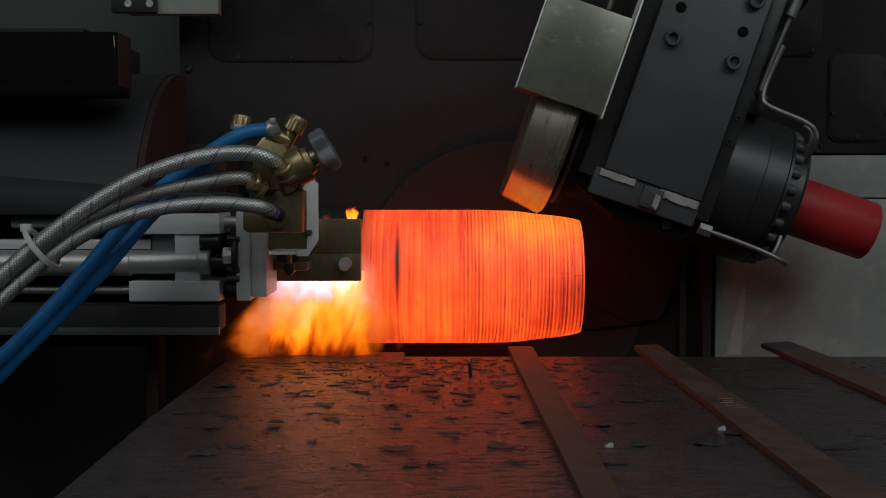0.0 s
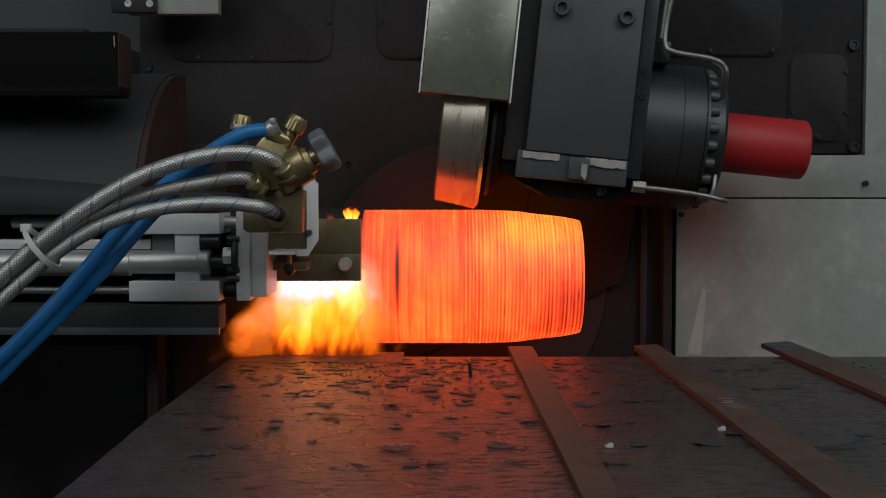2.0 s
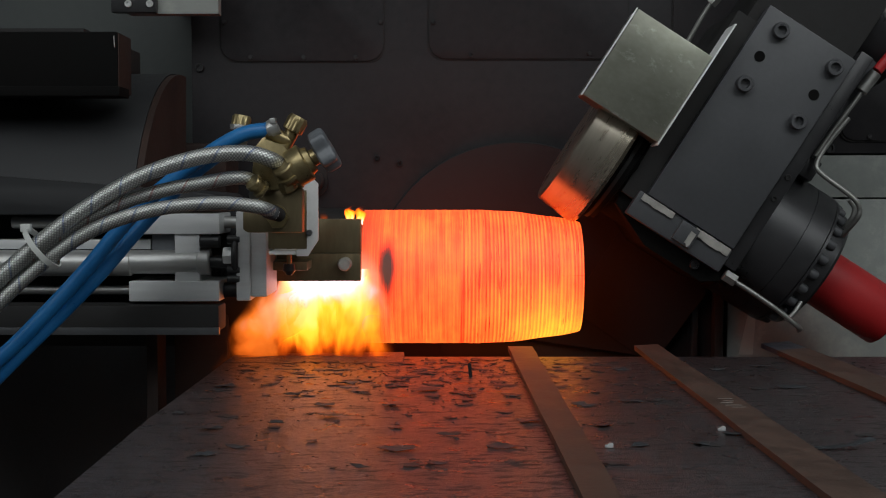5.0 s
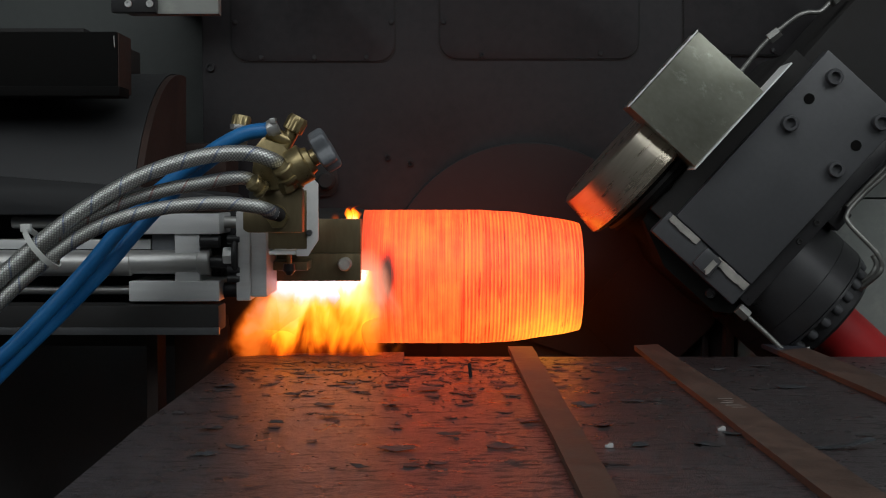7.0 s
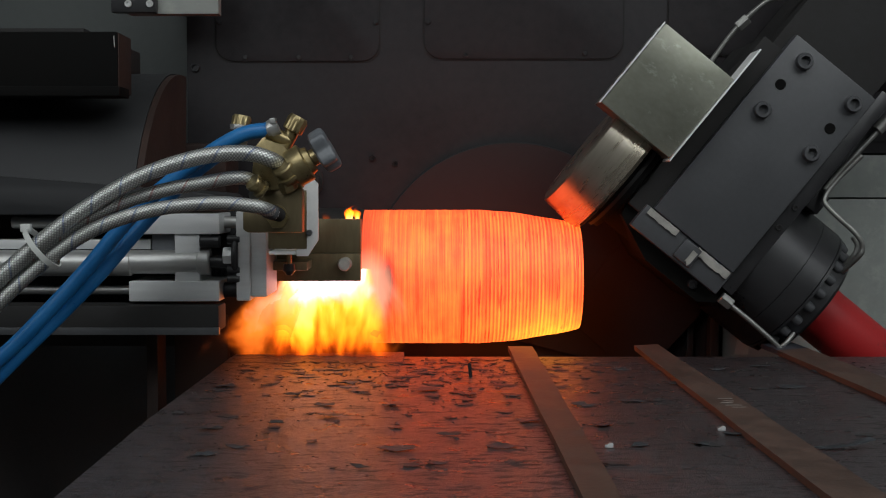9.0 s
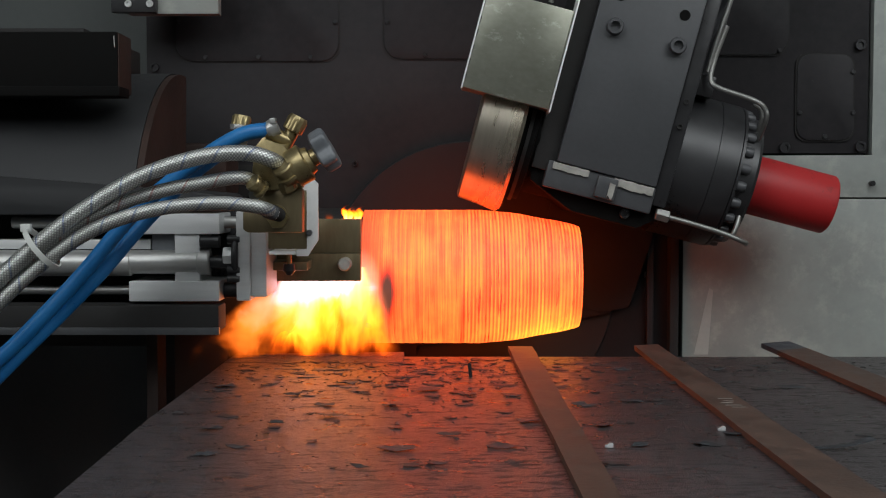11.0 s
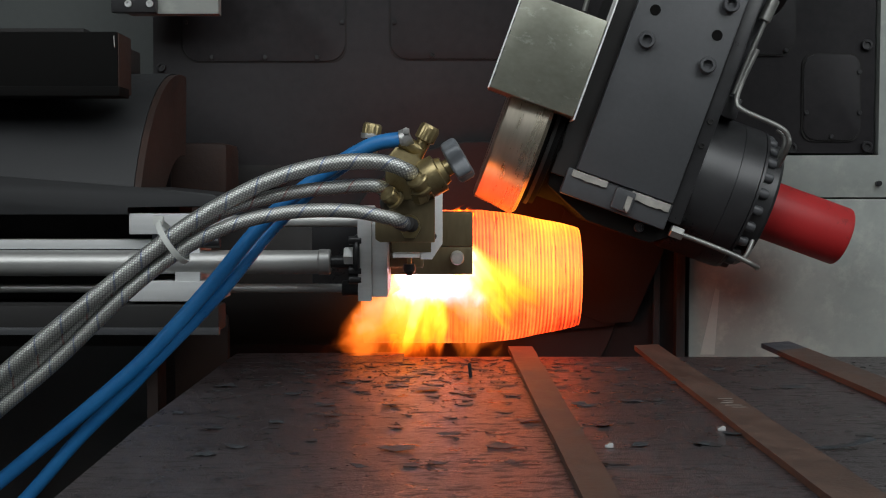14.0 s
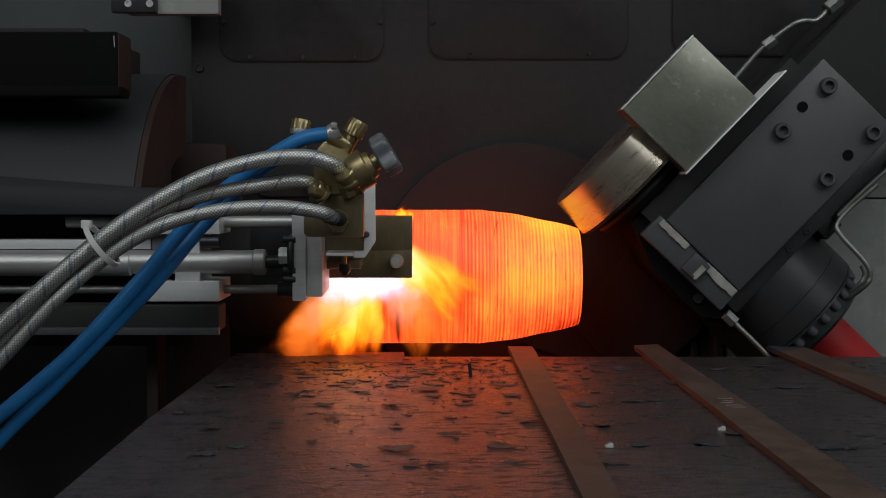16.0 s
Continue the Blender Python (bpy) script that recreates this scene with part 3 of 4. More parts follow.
head_part("bracket", prism([(0.07, low + 0.014), (0.07, top), (0.117, top), (0.1285, top - 0.011), (0.1285, low + 0.022), (0.114, low), (0.098, low), (0.098, low + 0.014)], -0.058, -0.053, 0.0008), ZINC, "bright zinc-plated angle bracket")
head_part("bracket_screw", turned((0.1165, -0.058, 0.042), (0.1165, -0.066, 0.042), [(0, 0.0042), (0.8, 0.0042), (1, 0.0034)], 16), DARK)
head_part("backing_strip", block(0.06, 0.1128, -0.0595, -0.0584, 0.02, 0.1, 0.0003), BRONZE)
head_part("bracket_foot", block(0.06, 0.1, -0.056, 0.05, low + 0.002, low + 0.007, 0.001), ZINC)

# valves
def valve_cap(a, b, r):
    """A ribbed brass cap nut from a towards b."""
    bm = bmesh.new()
    a, b = Vector(a), Vector(b)
    qq = (b - a).to_track_quat("Z", "Y").to_matrix()
    n = 36
    rings = []
    for s, k in ((0, 0.8), (0.08, 1.0), (0.8, 1.0), (1, 0.82)):
        ring = []
        for i in range(n):
            rr = r * k * (1.0 if i % 3 else 0.93)
            ring.append(bm.verts.new(a.lerp(b, s) + qq @ Vector((rr * math.cos(2 * math.pi * i / n), rr * math.sin(2 * math.pi * i / n), 0))))
        rings.append(ring)
    for u, w in zip(rings, rings[1:]):
        for i in range(n):
            bm.faces.new((u[i], u[(i + 1) % n], w[(i + 1) % n], w[i]))
    bm.faces.new(rings[0][::-1])
    bm.faces.new(rings[-1])
    return bm


h0, h1 = (0.0361, 0.1715), (0.0392, 0.1978)
body = head_part("check_valve", rod(T((0.0352, 0.1598), -0.45), T(h0, -0.45), 0.0095, 20), ZINC)
head_part("cap", valve_cap(T((0.0361, 0.1817), -0.45), T(h1, -0.45), 0.0125), BRASS, "ribbed brass cap", body)
body = head_part("check_valve", rod(T((0.0937, 0.1551), -0.46), T((0.1070, 0.1798), -0.46), 0.009, 20), BRASS)
head_part("cap", valve_cap(T((0.1040, 0.1755), -0.46), T((0.1143, 0.1951), -0.46), 0.0135), BRASS, "ribbed brass cap", body)
head_part("valve_body", prism([(0.0572, 0.1551), (0.0704, 0.1711), (0.0922, 0.1551), (0.1068, 0.1507), (0.1125, 0.1274), (0.0978, 0.1011), (0.0700, 0.0997), (0.0540, 0.1201)], -0.17, -0.12, 0.004), BRASS, "tarnished brass valve body")
stem = head_part("needle_valve", turned(T((0.0930, 0.1185), -0.48), T((0.1379, 0.1444), -0.48), [(0, 0.018), (0.3, 0.018), (0.32, 0.024), (0.36, 0.025), (0.7, 0.025), (0.73, 0.019), (0.86, 0.017), (0.88, 0.011), (1, 0.011)], 32), BRASS, "turned brass needle valve")


def star_knob(a, b, r):
    bm = bmesh.new()
    a, b = Vector(a), Vector(b)
    qq = (b - a).to_track_quat("Z", "Y").to_matrix()
    n, rings = 60, []
    for s, k in ((0, 0.8), (0.12, 0.97), (0.3, 1.0), (0.8, 1.0), (0.95, 0.92), (1, 0.75)):
        rings.append([bm.verts.new(a.lerp(b, s) + qq @ Vector((math.cos(2 * math.pi * i / n), math.sin(2 * math.pi * i / n), 0)) * r * k * (0.88 + 0.15 * math.cos(5 * 2 * math.pi * i / n))) for i in range(n)])
    for u, w in zip(rings, rings[1:]):
        for i in range(n):
            bm.faces.new((u[i], u[(i + 1) % n], w[(i + 1) % n], w[i]))
    bm.faces.new(rings[0][::-1])
    bm.faces.new(rings[-1])
    return bm


head_part("handwheel", star_knob(T((0.1379, 0.1459), -0.48), T((0.1574, 0.1574), -0.48), 0.029), KNOB, "grey plastic star handwheel", stem)
for a, b, r in (((0.0956, 0.1311), (0.1048, 0.1183), 0.0145), ((0.0584, 0.1119), (0.0697, 0.1012), 0.0115)):
    head_part("hose_nut", turned(T(a, -0.5), T(b, -0.49), [(0, r * 0.9), (0.1, r), (0.35, r), (0.4, r * 0.86), (0.75, r * 0.86), (0.8, r * 1.08), (1, r * 1.08)], 28), BRASS)
head_part("elbow", sweep([T((0.0838, 0.0741), -0.505), T((0.0881, 0.0705), -0.49), T((0.0888, 0.0684), -0.465)], 0.0092, 14), SOOT_AND_SHADE, "sooty elbow fitting")
head_part("collar_ring", turned(T((0.0855, 0.0687), -0.476), T((0.0855, 0.0687), -0.468), [(0, 0.0135), (1, 0.0135)], 28), BRASS)
head_part("stub_pipe", sweep([T((0.0569, 0.1055), -0.46), T((0.0524, 0.0938), -0.455), T((0.0640, 0.0851), -0.45), T((0.0698, 0.0748), -0.445)], 0.005, 12), PIPE)
head_part("stub_nut", rod(T((0.0981, 0.1142), -0.48), T((0.1030, 0.0997), -0.475), 0.0115, 6), BRASS)
head_part("stub_nut", rod(T((0.1066, 0.1143), -0.46), T((0.1138, 0.1026), -0.455), 0.0085, 6), BRASS)
clamp = (0.0835, 0.1823)
head_part("hose_clamp", turned((clamp[0] - 0.006, -0.166, clamp[1] - 0.004), (clamp[0] + 0.004, -0.166, clamp[1] + 0.001), [(0, 0.0118), (1, 0.0118)], 28), STEEL, "steel hose clamp")
head_part("clamp_screw", block(clamp[0] - 0.005, clamp[0] + 0.003, -0.181, -0.17, clamp[1] + 0.003, clamp[1] + 0.01, 0.001), STEEL)
head_part("cap_clamp", turned((0.0353, -0.146, 0.1795), (0.0353, -0.146, 0.186), [(0, 0.0122), (1, 0.0122)], 28), STEEL, "steel hose clamp")
head_part("clamp_screw", block(0.03, 0.043, -0.161, -0.156, 0.1795, 0.185, 0.001), STEEL)
head_part("manifold_nut", turned((0.0868, -0.174, 0.064), (0.0868, -0.165, 0.064), [(0, 0.0132), (0.8, 0.0142), (1, 0.0142)], 6), BRASS)
head_part("hose_barb", rod((clamp[0] - 0.01, -0.166, clamp[1] - 0.005), T((0.0993, 0.1635), -0.46), 0.0095, 16), BRASS)

# ---- hoses ----
HX, HZ = -0.2995, 1.0430


def hose(name, label, points, r, material, group):
    ob = thing(name, label, "hose", HX, -0.304, HZ, group)
    tube_ = part("tube", sweep(points, r, 18, 12), material, ob)
    a, b = Vector(points[-2]), Vector(points[-1])
    part("end_sleeve", rod(b.lerp(a, 0.5 if "braided" in name else 0.16), b, r * 1.1, 20), DARK if "braided" in name else STEEL, ob, "crimped dark end sleeve" if "braided" in name else "steel hose clip")
    return ob


HOSES = [
    hose("braided_hose", "thick braided steel gas hose with blue tracer threads", [T((-0.5392, -0.3329), -0.56), T((-0.4459, -0.2099), -0.56), T((-0.3467, -0.1053), -0.56), T((-0.2447, -0.0068), -0.55), T((-0.1986, 0.0358), -0.54), T((-0.1450, 0.0775), -0.53), T((-0.0767, 0.1182), -0.52), T((-0.0079, 0.1416), -0.51), T((0.0480, 0.1474), -0.505), T((0.0814, 0.1397), -0.5), T((0.0981, 0.1271), -0.47)], 0.0101, BRAID_BLUE, "braided gas hoses"),
    hose("braided_hose", "braided steel gas hose with red tracer threads", [T((-0.5362, -0.3598), -0.54), T((-0.4487, -0.2352), -0.54), T((-0.3411, -0.1220), -0.54), T((-0.2518, -0.0223), -0.53), T((-0.1907, 0.0349), -0.52), T((-0.1364, 0.0715), -0.51), T((-0.0673, 0.0969), -0.5), T((0.0024, 0.1112), -0.49), T((0.0455, 0.1163), -0.49), T((0.0641, 0.1041), -0.46)], 0.0089, BRAID_RED, "braided gas hoses"),
    hose("braided_hose", "braided steel gas hose with blue tracer threads", [T((-0.5171, -0.3640), -0.55), T((-0.4373, -0.2436), -0.55), T((-0.3303, -0.1325), -0.55), T((-0.2469, -0.0372), -0.545), T((-0.1879, 0.0178), -0.53), T((-0.1242, 0.0564), -0.53), T((-0.0549, 0.0774), -0.525), T((0.0146, 0.0844), -0.52), T((0.0674, 0.0801), -0.52), T((0.0867, 0.0713), -0.5)], 0.0089, BRAID_BLUE, "braided gas hoses"),
    hose("blue_hose", "bright blue rubber gas hose", [T((-0.5710, -0.3531), -0.5), T((-0.4802, -0.2846), -0.49), T((-0.3736, -0.1987), -0.48), T((-0.3071, -0.1444), -0.47), T((-0.2607, -0.1030), -0.46), T((-0.2168, -0.0568), -0.45), T((-0.1708, -0.0056), -0.44), T((-0.1032, 0.0723), -0.44), T((-0.0341, 0.1275), -0.45), T((0.0347, 0.1695), -0.465), T((0.0820, 0.1794), -0.47)], 0.0098, BLUE, "blue gas hoses"),
    hose("blue_hose", "bright blue rubber gas hose", [T((-0.5211, -0.3801), -0.47), T((-0.4385, -0.3057), -0.47), T((-0.3562, -0.2149), -0.46), T((-0.2960, -0.1564), -0.45), T((-0.2511, -0.1100), -0.44), T((-0.2042, -0.0624), -0.43), T((-0.1577, -0.0129), -0.42), T((-0.0976, 0.0601), -0.4), T((-0.0326, 0.1205), -0.42), T((0.0233, 0.1586), -0.44), T((0.0353, 0.1656), -0.45)], 0.0092, BLUE, "blue gas hoses"),
]
tie = thing("cable_tie", "pale nylon cable tie round the braided hoses", "cable tie", HX, -0.304, HZ)
tc = Vector(T((-0.1973, 0.0288), -0.535))
bm = bmesh.new()
along = Vector((0.78, 0, 0.62)).normalized()
perp = Vector((-0.62, 0, 0.78))
for k in range(40):
    w0, w1 = 2 * math.pi * k / 40, 2 * math.pi * (k + 1) / 40
    ring = []
    for w in (w0, w1):
        out = perp * math.cos(w) * 0.029 + Vector((0, 1, 0)) * math.sin(w) * 0.026
        for e, s in ((-0.0035, 1.0), (0.0035, 1.0), (0.0035, 1.07), (-0.0035, 1.07)):
            ring.append(bm.verts.new(tc + out * s + along * e))
    for i in range(4):
        bm.faces.new((ring[i], ring[(i + 1) % 4], ring[4 + (i + 1) % 4], ring[4 + i]))
bmesh.ops.remove_doubles(bm, verts=bm.verts, dist=0.0002)
part("band", bm, TIE, tie)
lockc = tc + perp * 0.031
part("buckle", block(lockc.x - 0.006, lockc.x + 0.006, lockc.y - 0.005, lockc.y + 0.005, lockc.z - 0.004, lockc.z + 0.006, 0.001), TIE, tie)

# ---- work table ----
ZT = 0.884
FAR = -0.13
deck = thing("work_table", "dark rust-brown steel table plate strewn with scale flakes", "machine table", 0, 0, 0)
corner = (-0.3304, -0.1484)
bend = (-0.3355, -0.6758)
edge = (-0.3303, -1.0518)
slope = (edge[0] - bend[0]) / (edge[1] - bend[1])
outline = [(corner[0], FAR), (2.6, FAR), (2.6, -1.5), (edge[0] + slope * (-1.5 - edge[1]), -1.5), edge, bend]
bm = bmesh.new()
hi = [bm.verts.new((x, y, ZT)) for x, y in outline]
lo = [bm.verts.new((x, y, ZT - 0.03)) for x, y in outline]
bm.faces.new(hi)
bm.faces.new(lo[::-1])
for k in range(len(outline)):
    bm.faces.new((hi[k], lo[k], lo[(k + 1) % len(outline)], hi[(k + 1) % len(outline)]))
soften(bm, list(bm.edges), 0.003)
part("top_plate", bm, TABLE, deck)
part("base", block(-0.1, 2.5, -1.45, FAR - 0.02, 0, ZT - 0.031, 0.004), SOOT_AND_SHADE, deck)
lipx0, lipx1 = -0.3334, -0.0598
bm = bmesh.new()
low = [bm.verts.new(p) for p in ((lipx0 + 0.004, FAR - 0.07, ZT - 0.001), (lipx1, FAR - 0.07, ZT - 0.001), (lipx1, FAR + 0.004, ZT - 0.001), (lipx0 + 0.004, FAR + 0.004, ZT - 0.001))]
top_ = [bm.verts.new(p) for p in ((lipx0 + 0.004, FAR - 0.07, ZT + 0.0003), (lipx1, FAR - 0.07, ZT + 0.0003), (lipx1 - 0.001, FAR + 0.004, ZT + 0.0065), (lipx0 + 0.012, FAR + 0.004, ZT + 0.004))]
bm.faces.new(low[::-1])
bm.faces.new(top_)
for k in range(4):
    bm.faces.new((low[k], low[(k + 1) % 4], top_[(k + 1) % 4], top_[k]))
part("edge_strip", bm, TABLE, deck)
post = thing("machine_post", "rust-brown upright post below the slide bed", "post", 0, 0, 0)
p0, p1 = (-0.4412, 0.9198), (-0.4243, 0.9198)
part("upright", block(p0[0], p1[0], -0.22, -0.16, 0.0, bz0, 0.002), RUSTY, post)
part("apron", block(p1[0], p1[0] + 0.085, -0.1, -0.08, 0.0, bz0, 0.002), RUSTY, post)


def flat_bar(l0, r0, l1, r1, label):
    """A bar lying on the table from its far end to its near end."""
    ob = thing("flat_bar", label, "steel bar", 0, 0, 0, "flat bars on the table")
    z0, z1 = ZT + 0.0005, ZT + 0.008
    bm = bmesh.new()
    n = 14
    rows = []
    for k in range(n + 1):
        s = k / n
        a, b = Vector((*l0, 0)).lerp(Vector((*l1, 0)), s), Vector((*r0, 0)).lerp(Vector((*r1, 0)), s)
        wob = 0.0008 * noise.noise((s * 9, l0[0] * 5, 0))
        rows.append([bm.verts.new((v.x + wob, v.y, z)) for v, z in ((a, z0), (a, z1 + wob), (b, z1 + wob), (b, z0))])
    for u, w in zip(rows, rows[1:]):
        for i in range(4):
            bm.faces.new((u[i], u[(i + 1) % 4], w[(i + 1) % 4], w[i]))
    bm.faces.new(rows[0])
    bm.faces.new(rows[-1][::-1])
    bar = part("bar", bm, BAR, ob)
    if "blued" in label:
        bar.data.materials.append(BLUED)
        for f in bar.data.polygons[:4]:
            f.material_index = 1
    if "scuffs" in label:
        r = random.Random(12)
        for s0 in (0.425, 0.44, 0.45, 0.463, 0.475):
            a, b = Vector((*l0, 0)).lerp(Vector((*l1, 0)), s0), Vector((*r0, 0)).lerp(Vector((*r1, 0)), s0)
            p = a.lerp(b, r.uniform(0.3, 0.5))
            w = (b - a).length * r.uniform(0.25, 0.45)
            part("chalk_scuff", block(p.x, p.x + w, p.y - 0.0011, p.y + 0.0011, z1 - 0.0002, z1 + 0.0006, 0), SCUFF, bar, "chalky pale scuff")


def reach(a, b, y):
    s = (y - a[1]) / (b[1] - a[1])
    return (a[0] + s * (b[0] - a[0]), y)


for far_l, far_r, near_l, near_r, label in (
        ((0.1044, -0.0639), (0.1435, -0.0639), (0.1153, -1.0849), (0.1474, -1.0849), "rust-filmed flat steel bar overhanging the table edge"),
        ((0.3081, -0.0565), (0.3488, -0.0414), (0.3207, -1.0849), (0.3700, -1.0849), "rust-filmed flat steel bar with chalky scuffs"),
        ((0.5206, -0.0262), (0.5742, 0.0050), (0.5398, -0.5699), (0.5923, -0.4155), "rust-filmed flat steel bar with a blued end")):
    flat_bar(far_l, far_r, reach(far_l, near_l, -1.3), reach(far_r, near_r, -1.3), label)

# ---- scale flakes and chips on the table ----
rng = random.Random(4)


def flake_mesh(bm, x, y, size, curl, z):
    n = rng.randint(5, 9)
    a0 = rng.random() * 6.28
    pts = []
    for k in range(n):
        w = a0 + 2 * math.pi * k / n
        r = size * rng.uniform(0.3, 1.0)
        dx, dy = r * math.cos(w) * 1.6, r * math.sin(w) * 1.1
        pts.append((x + dx, y + dy, z + curl * rng.uniform(0.1, 1.0)))
    c = bm.verts.new((x, y, z + 0.0009))
    up = [bm.verts.new(p) for p in pts]
    dn = [bm.verts.new((p[0], p[1], max(p[2] - 0.0006, z - 0.0004))) for p in pts]
    c2 = bm.verts.new((x, y, z + 0.0002))
    for k in range(n):
        bm.faces.new((c, up[k], up[(k + 1) % n]))
        bm.faces.new((c2, dn[(k + 1) % n], dn[k]))
        bm.faces.new((up[k], dn[k], dn[(k + 1) % n], up[(k + 1) % n]))


def on_table(x, y):
    if y > FAR - 0.02 or y < -1.2:
        return False
    left = corner[0] + (edge[0] - corner[0]) * (y - corner[1]) / (edge[1] - corner[1])
    return x > left + 0.03


bm = bmesh.new()
count = 0
while count < 800:
    x, y = rng.uniform(-0.45, 0.75), rng.uniform(-0.95, FAR - 0.03)
    if count < 480:
        x, y = rng.gauss(-0.04, 0.15), FAR - 0.03 - abs(rng.gauss(0, 0.2))
    if on_table(x, y):
        flake_mesh(bm, x, y, 0.001 + 0.011 * rng.random() ** 4, 0.0016, ZT + 0.0003)
        count += 1
tagged(part("scale_crumbs", bm, CRUMB), "small dark crumbs of mill scale strewn over the table", "scale crumbs", kind="stuff")
SPOTS = ((-0.2850, -0.4375), 0.014), ((-0.2525, -0.7445), 0.011), ((-0.3101, -0.6427), 0.01), ((-0.2070, -0.8392), 0.011), ((-0.1872, -0.7041), 0.01), ((-0.1259, -0.6613), 0.016), ((-0.0476, -0.8505), 0.017), ((-0.0765, -0.9319), 0.008), ((0.0072, -0.7734), 0.013), ((0.0636, -0.8363), 0.015), ((-0.1317, -0.4129), 0.014), ((-0.0249, -0.4709), 0.018), ((0.0861, -0.5163), 0.014), ((0.0956, -0.6971), 0.014), ((-0.0075, -0.9169), 0.01), ((0.1679, -0.5841), 0.014), ((0.1782, -0.7212), 0.016), ((0.2329, -0.5593), 0.013), ((0.3073, -0.4129), 0.012), ((0.3921, -0.2785), 0.012), ((0.4645, -0.2490), 0.012), ((0.4570, -0.4472), 0.018), ((0.3105, -0.7702), 0.014), ((0.2636, -0.8248), 0.011), ((0.1991, -0.8306), 0.01), ((0.2535, -0.2785), 0.01), ((-0.1426, -0.5841), 0.012), ((-0.0638, -0.5921), 0.012), ((0.0329, -0.5074), 0.01), ((-0.1890, -0.5074), 0.01), ((-0.2325, -0.8779), 0.009), ((0.5347, -0.3070), 0.012)
for (x, y), size in SPOTS:
    bm = bmesh.new()
    flake_mesh(bm, 0, 0, size * 0.9, 0.0032, 0.0004)
    ob = part("scale_flake", bm, FLAKE)
    ob.location = (x, y, ZT + 0.0004)
    tagged(ob, "curled blue-grey flake of mill scale on the table", "scale flake", "scale flakes")
x, y = 0.4002, -0.8505
bm = bmesh.new()
pts = [(-0.034, 0.0, 0.002), (-0.012, -0.004, 0.002), (0.012, -0.006, 0.006), (0.034, 0.0, 0.01), (0.03, 0.008, 0.011), (0.006, 0.005, 0.004), (-0.014, 0.006, 0.002)]
up = [bm.verts.new((a, b, c + 0.0015)) for a, b, c in pts]
dn = [bm.verts.new((a, b, c)) for a, b, c in pts]
bm.faces.new(up)
bm.faces.new(dn[::-1])
for k in range(7):
    bm.faces.new((up[k], dn[k], dn[(k + 1) % 7], up[(k + 1) % 7]))
ob = part("scale_flake", bm, FLAKE)
ob.location = (x, y, ZT)
tagged(ob, "long curled sliver of dark mill scale on the table", "scale flake", "scale flakes")
for x, y in ((0.3021, -0.7445), (0.1684, -0.8363)):
    bm = prism([(-0.0042, 0), (0.0042, 0), (0.0042, 0.004), (0.001, 0.0048), (-0.001, 0.0028), (-0.0042, 0.0024)], -0.002, 0.002, 0.0003)
    ob = part("white_chip", bm, CHIP)
    ob.location = (x, y, ZT)
    tagged(ob, "small white chip lying on the table", "chip", "white chips")
x, y = 0.0384, -0.3509
ob = part("weld_pin", rod((0, 0, 0), (-0.002, 0, 0.02), 0.0025, 8), BLACK)
ob.location = (x, y, ZT)
tagged(ob, "short dark stub of wire standing on the table", "wire stub")

# ---- carriage wall ----
WY = 0.2
carriage = thing("carriage", "sooty dark painted machine carriage wall with access panels", "machine carriage", 0, 0, 0)
wl, wr = -0.5603, 0.3884
dz = 1.2077
rx = 0.7358
part("back_plate", block(wl, wr, WY, WY + 0.05, 0.3, 2.2, 0.003), WALL, carriage)
part("upper_plate", block(wr + 0.0005, rx, WY + 0.002, WY + 0.05, dz, 2.2, 0.002), WALL, carriage)


def access_panel(x0, x1, z0, z1, r, screws):
    pan = part("access_panel", prism(rounded(x0, x1, z0, z1, r), WY - 0.004, WY + 0.002, 0.001), WALL, carriage)
    rim = rounded(x0 - 0.003, x1 + 0.003, z0 - 0.003, z1 + 0.003, r)
    part("gasket", prism(rim, WY - 0.0015, WY + 0.001, 0), SOOT_AND_SHADE, pan, "black rubber gasket")
    for sx_, sz_ in screws:
        part("screw", rod((sx_, WY - 0.003, sz_), (sx_, WY - 0.008, sz_), 0.004, 10), BLACK, pan)


pa0, pa1 = (-0.5064, 1.3734), (-0.2156, 1.6219)
access_panel(pa0[0], pa1[0], pa0[1], pa1[1], 0.03, [(-0.4537, 1.3795), (-0.3585, 1.3795), (-0.2653, 1.3795), (-0.2205, 1.4418), (-0.4996, 1.4418)])
pb0, pb1 = (-0.1337, 1.3775), (0.2207, 1.6219)
access_panel(pb0[0], pb1[0], pb0[1], pb1[1], 0.03, [(-0.0597, 1.3835), (0.1529, 1.3865), (-0.1274, 1.4418)])
pc0, pc1 = (0.3028, 1.3845), (0.5885, 1.6219)
access_panel(pc0[0], pc1[0], pc0[1], pc1[1], 0.03, [(0.5731, 1.3916), (0.4617, 1.3916)])
pd0, pd1 = (0.6064, 1.2320), (0.7068, 1.3845)
access_panel(pd0[0], pd1[0], pd0[1], pd1[1], 0.022, [(0.6109, 1.2806), (0.7063, 1.2806), (0.7052, 1.3533), (0.6561, 1.2381)])
for (bx_, bz_), r in (((-0.5450, 1.3613), 0.008), ((0.3410, 0.9898), 0.008), ((0.7187, 1.4016), 0.01), ((0.7214, 1.2199), 0.01), ((0.5853, 1.2179), 0.01), ((-0.1871, 1.1895), 0.005), ((-0.2277, 1.1996), 0.005)):
    part("wall_bolt", socket_screw(bx_, WY, bz_, r, 0.006), BLACK, carriage)
# Open slot as a raised black sheet; its colour is the shade inside.
so0, so1 = (-0.4469, 1.1305), (-0.3172, 1.1874)
